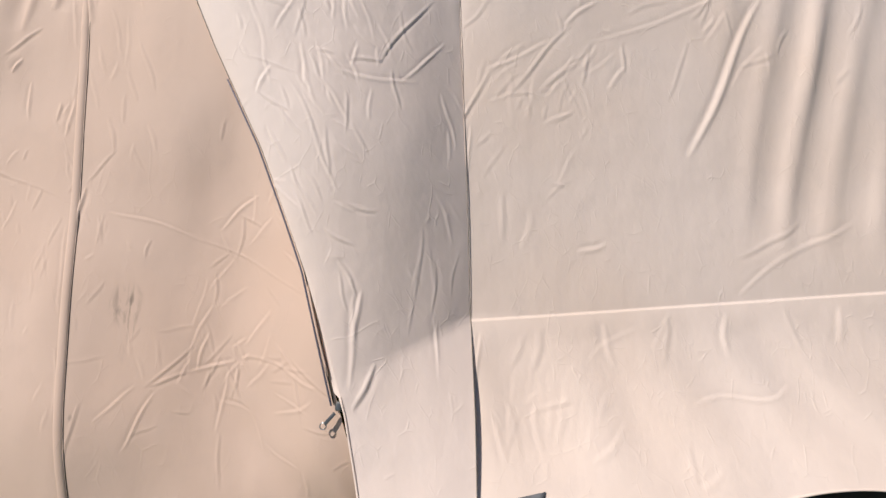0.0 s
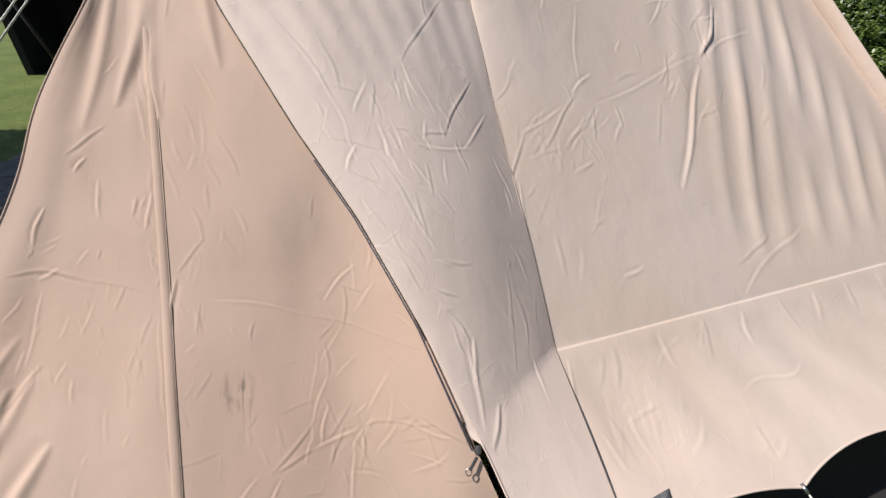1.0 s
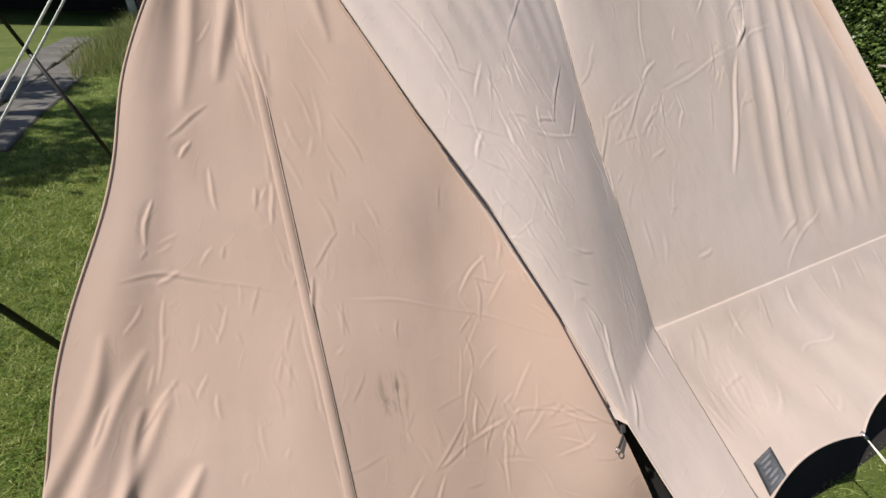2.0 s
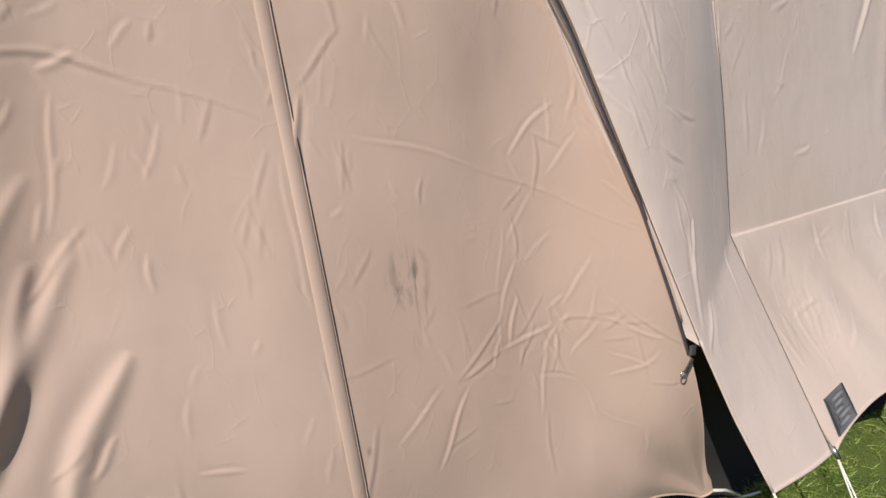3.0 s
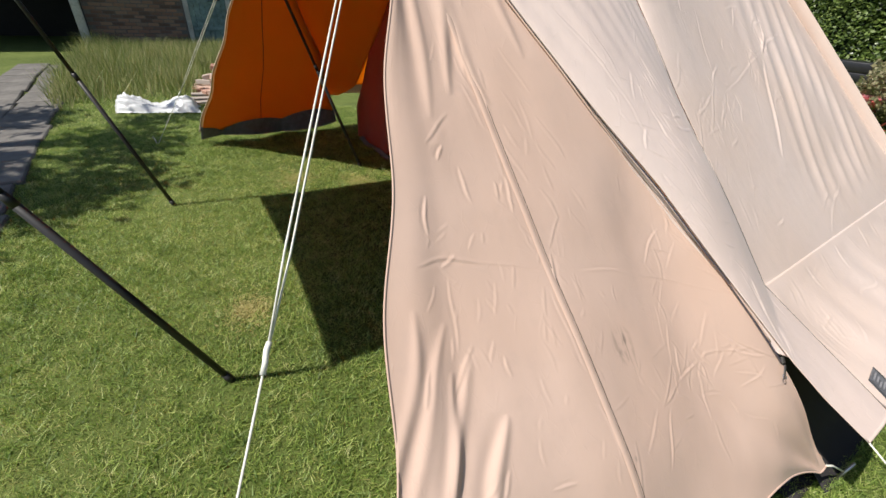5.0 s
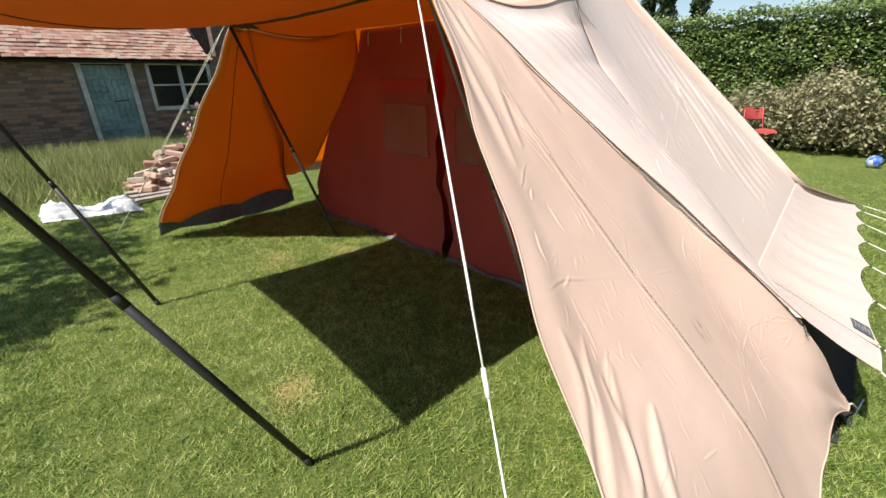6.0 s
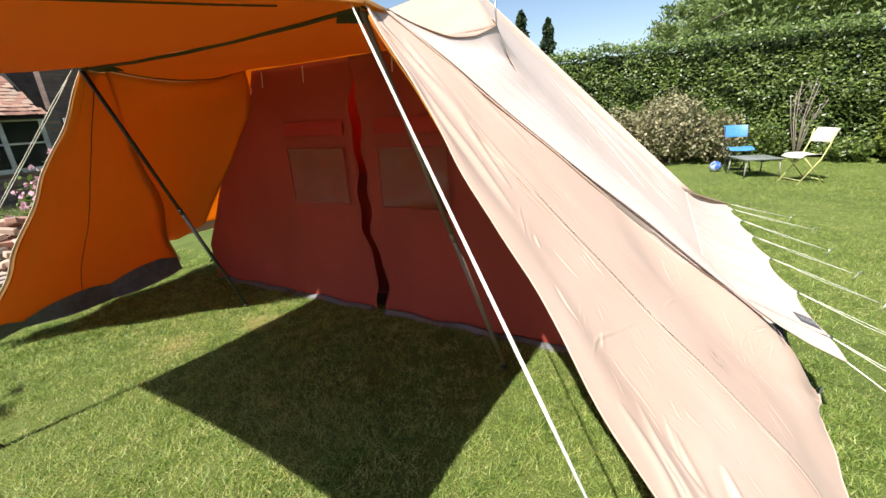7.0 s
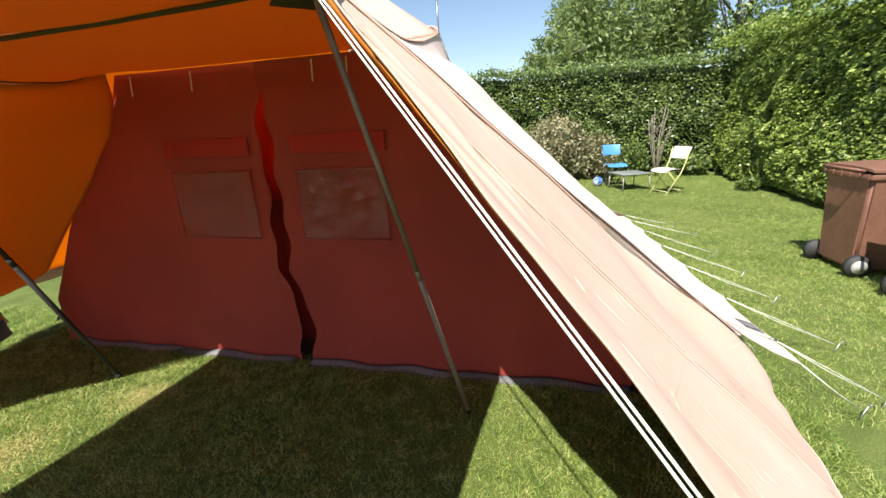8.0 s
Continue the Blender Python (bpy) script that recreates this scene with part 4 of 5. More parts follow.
def hedge(a, b, depth, height, count, seed, label, round_off=0.1, foliage=None):
    """A clipped hedge whose seen face runs from a to b; it goes back to the left of that way."""
    foliage = foliage or HEDGE
    rng = np.random.default_rng(seed)
    a, b = np.array(a, float), np.array(b, float)
    length = np.linalg.norm(b - a)
    t = (b - a) / length
    nrm = np.array([-t[1], t[0]])
    ob = empty("hedge", (*(a + b) / 2, 0), label, "hedge", "garden hedges")

    def bulge(s, z):
        return 0.16 * noise.noise(Vector((s * 0.9 + seed, z * 1.1, 0))) + 0.10 * noise.noise(Vector((s * 2.6, z * 2.6, seed))) - 0.18 * (z / height - 0.5) ** 2 - 0.15 * z / height - round_off * (z / height) ** 3

    nu, nv = int(length * 4), 14
    verts, faces = [], []
    ring = []
    for j in range(nv):
        ring.append((j / (nv - 1) * height, 0))
    prof = ring + [(height, depth), (0, depth)]
    for i in range(nu + 1):
        s = length * i / nu
        for z, w in prof:
            o = w if w else 0.2 - bulge(s, z)
            top = 0.18 * noise.noise(Vector((s * 1.3, seed, 0.0))) if z == height else 0
            p = a + t * s + nrm * o
            verts.append((p[0], p[1], z * 0.96 + top))
    m = len(prof)
    for i in range(nu):
        for j in range(m - 1):
            faces.append((i * m + j, (i + 1) * m + j, (i + 1) * m + j + 1, i * m + j + 1))
    part_mesh("shade_core", mesh_from("shade_core", verts, faces, HEDGECORE), ob)
    s = rng.uniform(0, length, count)
    onface = rng.random(count) < 0.85
    z = np.where(onface, rng.uniform(0.03, 1, count) * height, height)
    o = np.where(onface, 0.0, rng.uniform(0, depth, count))
    P = np.zeros((count, 3))
    for i in range(count):
        e = bulge(s[i], z[i])
        clump = noise.noise(Vector((s[i] * 4, z[i] * 4, seed + 3.0)))
        off = o[i] - e - 0.12 * max(0, clump) + abs(rng.normal()) * 0.07 if onface[i] else o[i]
        q = a + t * s[i] + nrm * off
        hz = z[i] + (0.18 * noise.noise(Vector((s[i] * 1.3, seed, 0.0))) + abs(rng.normal()) * 0.09 if not onface[i] else 0)
        P[i] = (q[0], q[1], hz)
    V = leaf_cloud(P, 0.037, rng, up=(nrm[0] * -0.5, nrm[1] * -0.5, 0.75))
    leaves = part_mesh("leaves", quads_mesh("leaves", V, foliage), ob)
    tagged(leaves, kind="stuff")
    return ob


hedge((9.7, 12.5), (9.7, -4.3), 1.2, 2.62, 80000, 3, "tall dense dark green clipped hedge behind the lawn")
hedge((10.9, -2.5), (0.3, -2.42), 1.5, 3.0, 95000, 9, "tall green clipped hedge with a sunlit rounded top", round_off=0.65, foliage=HEDGELIT)

# ---- garden growth ----
def blades_mesh(name, base, h, w, rng, material, lean=0.35):
    n = len(base)
    ang = rng.uniform(0, 2 * math.pi, n)
    d = np.stack([np.cos(ang), np.sin(ang), np.zeros(n)], 1)
    l = rng.normal(size=(n, 2)) * lean
    hh = h * rng.uniform(0.5, 1.3, n)
    tip = base + np.stack([l[:, 0] * hh, l[:, 1] * hh, hh], 1)
    ww = (w * rng.uniform(0.6, 1.4, n))[:, None]
    V = np.stack([base - d * ww, base + d * ww, tip], 1).reshape(-1, 3)
    return tris_mesh(name, V, material)


def in_tent(P):
    x, y = P[:, 0], P[:, 1]
    return (x > 0.2) & (x < 2.4) & (y > 1.0) & (y < 5.1)


def scatter(n, x0, x1, y0, y1, rng, power=None):
    P = np.zeros((n, 3))
    P[:, 0], P[:, 1] = rng.uniform(x0, x1, n), rng.uniform(y0, y1, n)
    return P


def patches(P, cell, rng):
    """Smooth random patches over the ground, 0 to 1."""
    q = (P[:, :2] + 40) / cell
    i = np.floor(q).astype(int)
    f = q - i
    f = f * f * (3 - 2 * f)
    n = int(80 / cell) + 2
    g = rng.random((n, n))
    a = g[i[:, 0], i[:, 1]] * (1 - f[:, 0]) + g[i[:, 0] + 1, i[:, 1]] * f[:, 0]
    b = g[i[:, 0], i[:, 1] + 1] * (1 - f[:, 0]) + g[i[:, 0] + 1, i[:, 1] + 1] * f[:, 0]
    return a * (1 - f[:, 1]) + b * f[:, 1]


def lawn_blades():
    rng = np.random.default_rng(4)
    P = np.concatenate([scatter(420000, -3.2, 0.6, 0.2, 6.6, rng), scatter(60000, -3.6, -0.4, 5.5, 8.0, rng), scatter(110000, 0.0, 4.4, -2.6, 1.0, rng), scatter(120000, 4.4, 9.8, -2.9, 4.5, rng)])
    P = P[~in_tent(P)]
    bare = np.exp(-((P[:, 0] + 1.62) ** 2 + (P[:, 1] - 2.5) ** 2) / 0.02)
    P = P[rng.random(len(P)) > bare * 0.8]
    tuft = 0.5 * patches(P, 0.05, rng) + 0.3 * patches(P, 0.14, rng) + 0.2 * patches(P, 0.5, rng)
    keep = rng.random(len(P)) < 0.25 + 1.4 * tuft
    P, tuft = P[keep], tuft[keep]
    ob = new("grass", blades_mesh("grass", P, 0.008 + 0.03 * tuft, 0.0022, rng, BLADES, 0.95))
    tagged(ob, "short mown green grass with yellow dry blades", "grass", kind="stuff")


lawn_blades()


def dry_patch(x, y, r, seed):
    rng = np.random.default_rng(seed)
    n = 2600
    P = np.zeros((n, 3))
    a, q = rng.uniform(0, 2 * math.pi, n), np.abs(rng.normal(size=n)) * r * 0.5
    P[:, 0], P[:, 1] = x + np.cos(a) * q, y + np.sin(a) * q
    ob = new("dry_grass", blades_mesh("dry_grass", P, 0.012, 0.004, rng, STRAW, 1.2))
    tagged(ob, "dry straw coloured bare patch in the lawn", "grass", kind="stuff")


STRAW = leaf_mat("straw", [(0.30, 0.28, 0.09), (0.46, 0.42, 0.15), (0.60, 0.50, 0.25)], 0.2, 0.8)
dry_patch(-1.62, 2.5, 0.2, 1)
dry_patch(-0.9, 4.2, 0.3, 2)
dry_patch(-0.4, 3.9, 0.2, 3)


def long_grass():
    rng = np.random.default_rng(8)
    P = scatter(60000, -3.0, 4.0, 7.2, 13.3, rng)
    keep = rng.random(len(P)) < np.clip((P[:, 1] - 7.2 - 0.5 * np.abs(np.sin(P[:, 0] * 2.1))) / 1.2, 0.02, 1)
    edge = (P[:, 0] > -1.3) & (P[:, 0] < 0.2) & (P[:, 1] < 8.7)
    P = P[keep & ~edge]
    h = 0.28 + 0.22 * np.array([noise.noise(Vector((p[0] * 0.9, p[1] * 0.9, 1.0))) for p in P])
    ob = new("long_grass", blades_mesh("long_grass", P, h, 0.006, rng, LONGGRASS, 0.35))
    tagged(ob, "tall unmown seeding grass and weeds by the shed", "grass", kind="stuff")


long_grass()


def tree(name, foot, height, crown, count, leaf, material, seed, label, droop=0.0, limbs=9, trunk=0.25):
    """crown: centre height, radii across and up."""
    rng = np.random.default_rng(seed)
    foot = Vector(foot)
    ob = empty(name, foot, label, "tree")
    cz, rxy, rz = crown
    top = foot + Vector((0.3, 0.2, height * 0.8))
    verts, faces = tube_data([foot, foot + Vector((0.1, 0.05, height * 0.3)), top], trunk, 9, 0.3)
    ends = []
    for k in range(limbs):
        a = 2.4 * k
        s = foot.lerp(top, 0.35 + 0.6 * k / limbs)
        e = foot + Vector((math.cos(a) * rxy * 0.75, math.sin(a) * rxy * 0.75, cz + rz * rng.uniform(-0.5, 0.7)))
        v2, f2 = tube_data([s, s.lerp(e, 0.5) + Vector((0, 0, rz * 0.15)), e], trunk * 0.35, 6, 0.25)
        o = len(verts)
        verts += v2
        faces += [tuple(i + o for i in f) for f in f2]
        ends.append(e)
    part_mesh("trunk", mesh_from("trunk", verts, faces, BARK), ob, "branching trunk with limbs")
    n_cl = max(20, count // 130)
    cl = rng.normal(size=(n_cl, 3))
    cl /= np.linalg.norm(cl, axis=1, keepdims=True)
    cl *= rng.uniform(0.35, 1.0, (n_cl, 1)) ** 0.6
    cl = cl * np.array([rxy, rxy, rz]) + np.array([foot.x, foot.y, cz])
    which = rng.integers(0, n_cl, count)
    P = cl[which] + rng.normal(size=(count, 3)) * np.array([rxy, rxy, rz]) * 0.11
    if droop:
        P[:, 2] -= rng.uniform(0, 1, count) ** 1.3 * droop
        P[:, :2] = lerp(P[:, :2], cl[which][:, :2] + rng.normal(size=(count, 2)) * 0.25, 0.7)
    part_mesh("crown", quads_mesh("crown", leaf_cloud(P, leaf, rng, flat=0.35), material), ob, "crown of many small leaves")["kind"] = "stuff"
    return ob


tree("willow_tree", (27, -2.9, 0), 10, (7.4, 4.6, 2.9), 30000, 0.15, WILLOW, 5, "tall weeping willow with pale green hanging foliage", droop=3.4)
tree("garden_tree", (25, -8.5, 0), 10, (7.0, 4.0, 3.0), 9000, 0.14, HEDGE, 6, "leafy dark green tree behind the hedge")
tree("garden_tree", (19, 1.0, 0), 5.2, (3.6, 1.7, 1.4), 4500, 0.11, WILLOW, 16, "small bright green tree behind the hedge")
tree("garden_tree", (-6.1, 6.5, 0), 5.6, (4.1, 1.85, 1.2), 8500, 0.09, HEDGE, 7, "leafy tree that throws dappled shade on the lawn")


def cypress(p, h, r, seed):
    rng = np.random.default_rng(seed)
    n = 3500
    z = rng.uniform(0.05, 1, n)
    rad = r * np.sqrt(rng.random(n)) * (np.sin(math.pi * np.clip(z * 0.9 + 0.08, 0, 1)) ** 0.6) * (1 + 0.25 * np.sin(z * 40 + seed))
    a = rng.uniform(0, 2 * math.pi, n)
    P = np.stack([p[0] + rad * np.cos(a), p[1] + rad * np.sin(a), z * h], 1)
    ob = empty("cypress_tree", (*p, 0), "slim dark cypress far behind the hedge", "tree", "far cypresses")
    tube("trunk", [(*p, 0), (*p, h * 0.9)], 0.15, BARK, ob, taper=0.2)
    part_mesh("crown", quads_mesh("crown", leaf_cloud(P, 0.2, rng), DARKTREE), ob)["kind"] = "stuff"


cypress((40, 16.4), 9.2, 0.75, 1)
cypress((40, 14.9), 9.8, 0.85, 2)
cypress((41, 12.6), 9.0, 0.8, 3)


def shrub(p, r, h, n, seed, material=None, label="low dry looking olive green shrub"):
    rng = np.random.default_rng(seed)
    ob = empty("shrub", (*p, 0), label, "shrub", "garden shrubs")
    verts, faces = [], []
    for k in range(9):
        a = 0.7 * k
        e = Vector((p[0] + math.cos(a) * r * 0.7, p[1] + math.sin(a) * r * 0.7, h * (0.6 + 0.3 * rng.random())))
        v2, f2 = tube_data([(*p, 0), ((p[0] + e.x) / 2, (p[1] + e.y) / 2, h * 0.45), e], 0.018, 5, 0.3)
        o = len(verts)
        verts += v2
        faces += [tuple(i + o for i in f) for f in f2]
    part_mesh("stems", mesh_from("stems", verts, faces, BARK), ob)
    d = rng.normal(size=(n, 3))
    d /= np.linalg.norm(d, axis=1, keepdims=True)
    d *= (rng.random((n, 1)) ** 0.25) * (1 + 0.22 * np.sin(d[:, :1] * 6 + seed) * np.cos(d[:, 1:2] * 5))
    P = d * np.array([r, r, h * 0.5]) + np.array([p[0], p[1], h * 0.5])
    P[:, 2] = np.abs(P[:, 2])
    part_mesh("leaves", quads_mesh("leaves", leaf_cloud(P, 0.04, rng), material or SHRUB), ob)["kind"] = "stuff"


shrub((8.95, 1.25), 0.75, 1.55, 5200, 1)
shrub((8.9, 2.35), 0.7, 1.25, 4200, 2)
shrub((8.9, 0.35), 0.55, 1.1, 2600, 3)
shrub((9.2, -2.0), 0.4, 0.5, 1300, 4, HEDGE, "small green shrub at the hedge foot")
shrub((6.78, -2.2), 0.2, 0.24, 500, 5, HEDGE, "small leafy weed on the lawn edge")
shrub((9.35, -0.6), 0.4, 0.8, 1500, 6, HEDGE, "green shrub at the hedge foot")


def sapling(p, seed):
    rng = np.random.default_rng(seed)
    ob = empty("sapling", (*p, 0), "bare pale many stemmed sapling before the hedge", "tree")
    for k in range(7):
        a, s = rng.uniform(0, 6.28), rng.uniform(0.15, 0.4)
        h = rng.uniform(1.1, 1.75)
        q = Vector((p[0] + math.cos(a) * s, p[1] + math.sin(a) * s, h))
        mid = Vector((p[0], p[1], 0)).lerp(q, 0.5) + Vector((0.03, 0.04, 0.1))
        stem = tube("stem", [(*p, 0), mid, q], 0.012, PALEWOOD, ob, sides=6, taper=0.35)
        for j in range(3):
            b = mid.lerp(q, 0.3 * j)
            tube("twig", [b, b + Vector((rng.normal() * 0.16, rng.normal() * 0.16, 0.28))], 0.005, PALEWOOD, stem, sides=5, taper=0.4)


PALEWOOD = plain_mat("pale_bark", (0.36, 0.30, 0.25), 0.8)
sapling((9.05, -1.15), 3)

# ---- garden furniture ----
BLUE = plain_mat("blue_paint", (0.075, 0.26, 0.55), 0.4, var=0.08)
CREAM = plain_mat("worn_cream_paint", (0.62, 0.57, 0.50), 0.5, var=0.12)
YELLOW = plain_mat("pale_yellow_paint", (0.66, 0.62, 0.26), 0.45, var=0.1)
RED = plain_mat("faded_red_paint", (0.45, 0.07, 0.06), 0.45)
PINK = plain_mat("pink_plastic", (0.72, 0.22, 0.25), 0.5)
TABLEGREY = plain_mat("grey_green_paint", (0.20, 0.22, 0.20), 0.5)
BLACK = plain_mat("black_enamel", (0.02, 0.02, 0.022), 0.35)
BINBROWN = plain_mat("brown_bin_plastic", (0.2, 0.095, 0.062), 0.5, var=0.12, scale=30)
RUBBER = plain_mat("wheel_rubber", (0.03, 0.03, 0.03), 0.7)
HUBGREY = plain_mat("grey_hub_plastic", (0.4, 0.38, 0.35), 0.6)


def curved_plate(fn, nu, nv, thick=0.006):
    bm = bmesh.new()
    g = [[[bm.verts.new(Vector(fn(u, v)) + Vector((0, 0, -k * thick))) for u in np.linspace(0, 1, nu)] for v in np.linspace(0, 1, nv)] for k in (0, 1)]
    for j in range(nv - 1):
        for i in range(nu - 1):
            bm.faces.new((g[0][j][i], g[0][j][i + 1], g[0][j + 1][i + 1], g[0][j + 1][i]))
            bm.faces.new((g[1][j + 1][i], g[1][j + 1][i + 1], g[1][j][i + 1], g[1][j][i]))
    for j in range(nv - 1):
        for i in (0, nu - 1):
            bm.faces.new((g[0][j][i], g[0][j + 1][i], g[1][j + 1][i], g[1][j][i]))
    for i in range(nu - 1):
        for j in (0, nv - 1):
            bm.faces.new((g[0][j][i], g[0][j][i + 1], g[1][j][i + 1], g[1][j][i]))
    bmesh.ops.recalc_face_normals(bm, faces=bm.faces)
    return bm


def folding_chair(place, turn, plate, frame_mat, label):
    """A metal folding bistro chair that looks along its own -y; back at +y."""
    T = Matrix.Translation(place) @ Matrix.Rotation(radians(turn), 4, "Z")
    ob = empty("folding_chair", place, label, "chair", "garden chairs")
    w = 0.20
    for s in (-1, 1):
        a = [T @ Vector((s * w, -0.20, 0.0)), T @ Vector((s * w, 0.10, 0.40)), T @ Vector((s * w, 0.19, 0.62)), T @ Vector((s * w, 0.23, 0.84))]
        tube("back_leg", a, 0.010, frame_mat, ob, sides=8)
        b = [T @ Vector((s * (w - 0.022), 0.24, 0.0)), T @ Vector((s * (w - 0.022), -0.18, 0.455))]
        tube("front_leg", b, 0.010, frame_mat, ob, sides=8)
    for y, z in ((-0.155, 0.06), (0.185, 0.06)):
        tube("stretcher", [T @ Vector((-w, y, z)), T @ Vector((w, y, z))], 0.007, frame_mat, ob, sides=6)
    bm = curved_plate(lambda u, v: T @ Vector((lerp(-0.205, 0.205, u), lerp(-0.23, 0.16, v), 0.465 + 0.012 * math.sin(3.1 * v) - 0.035 * smooth01(0.2, 0.0, v) - 0.012 * math.sin(math.pi * u))), 10, 12)
    part("seat", bm, plate, ob)
    bm = curved_plate(lambda u, v: T @ Vector((lerp(-0.205, 0.205, u), lerp(0.20, 0.255, v) + 0.035 * math.sin(math.pi * u) + 0.03 * v * v, lerp(0.645, 0.86, v))), 12, 8, 0.004)
    part("backrest", bm, plate, ob)
    return ob


folding_chair((6.6, -0.77, 0), 208, CREAM, YELLOW, "worn cream folding chair with pale yellow legs")
folding_chair((7.75, 0.02, 0), -78, BLUE, BLACK, "blue metal folding chair on the lawn")
folding_chair((7.95, 2.08, 0), -40, RED, RED, "faded red folding chair near the hedge")


def low_table(place, turn):
    T = Matrix.Translation(place) @ Matrix.Rotation(radians(turn), 4, "Z")
    ob = empty("low_table", place, "low square grey green metal garden table", "table")
    bm = bmesh.new()
    box(bm, (0.62, 0.62, 0.018), T @ pose(0, 0, 0.33), 0.005)
    part("tabletop", bm, TABLEGREY, ob)
    for x in (-0.27, 0.27):
        for y in (-0.27, 0.27):
            tube("leg", [T @ Vector((x, y, 0.325)), T @ Vector((x * 1.06, y * 1.06, 0.0))], 0.011, HUBGREY, ob, sides=8)
    for y in (-0.27, 0.27):
        tube("rail", [T @ Vector((-0.27, y, 0.30)), T @ Vector((0.27, y, 0.30))], 0.008, HUBGREY, ob, sides=6)


low_table((7.2, -0.2, 0), 20)


def ball():
    bm = bmesh.new()
    bmesh.ops.create_uvsphere(bm, u_segments=20, v_segments=12, radius=0.105, matrix=Matrix.Translation((7.6, 0.36, 0.105)))
    m, n, l, p = mat("football_print")
    v = n.new("ShaderNodeTexVoronoi")
    v.inputs["Scale"].default_value = 11
    tc = n.new("ShaderNodeTexCoord")
    l.new(tc.outputs["Object"], v.inputs["Vector"])
    r = ramp(n, [(0.45, (0.62, 0.66, 0.72)), (0.55, (0.05, 0.14, 0.5))])
    l.new(v.outputs["Color"], r.inputs[0])
    l.new(r.outputs[0], p.inputs["Base Color"])
    p.inputs["Roughness"].default_value = 0.4
    ob = part("football", bm, m)
    tagged(ob, "blue and white football lying on the lawn", "ball")


ball()


def barbecue(p):
    ob = empty("barbecue", (*p, 0), "black barbecue on a stand before the hedge", "barbecue")
    bm = bmesh.new()
    box(bm, (0.42, 0.55, 0.18), pose(*p, 0.86), 0.03)
    part("lid", bm, BLACK, ob)
    bm = bmesh.new()
    box(bm, (0.44, 0.57, 0.14), pose(*p, 0.70), 0.02)
    part("bowl", bm, BLACK, ob)
    bm = bmesh.new()
    box(bm, (0.36, 0.5, 0.02), pose(p[0], p[1] + 0.5, 0.74), 0.004)
    part("side_shelf", bm, PALEWOOD, ob)
    for a in (-0.17, 0.17):
        for b in (-0.23, 0.23):
            tube("leg", [(p[0] + a, p[1] + b, 0.66), (p[0] + a * 1.2, p[1] + b * 1.2, 0)], 0.013, BLACK, ob)


barbecue((9.0, 3.25))


def toy_barrow(p):
    ob = empty("toy_barrow", (*p, 0), "pink plastic toy wheelbarrow on the lawn", "toy")
    bm = bmesh.new()
    r = box(bm, (0.5, 0.42, 0.16), pose(*p, 0.38))
    for v in r["verts"]:
        if v.co.z < 0.35:
            v.co.x = p[0] + (v.co.x - p[0]) * 0.6
            v.co.y = p[1] + (v.co.y - p[1]) * 0.6
    bmesh.ops.bevel(bm, geom=list(bm.edges), offset=0.02, segments=2, affect="EDGES")
    part("tray", bm, PINK, ob)
    for s in (-0.16, 0.16):
        tube("handle", [(p[0] + 0.3, p[1] + s, 0.12), (p[0] - 0.2, p[1] + s, 0.32), (p[0] - 0.5, p[1] + s, 0.44)], 0.014, RED, ob)
        tube("leg", [(p[0] - 0.15, p[1] + s, 0.32), (p[0] - 0.2, p[1] + s, 0.0)], 0.012, RED, ob)
    tube("wheel", [(p[0] + 0.34, p[1] - 0.03, 0.13), (p[0] + 0.34, p[1] + 0.03, 0.13)], 0.13, RUBBER, ob, sides=18)


toy_barrow((8.6, 2.75))


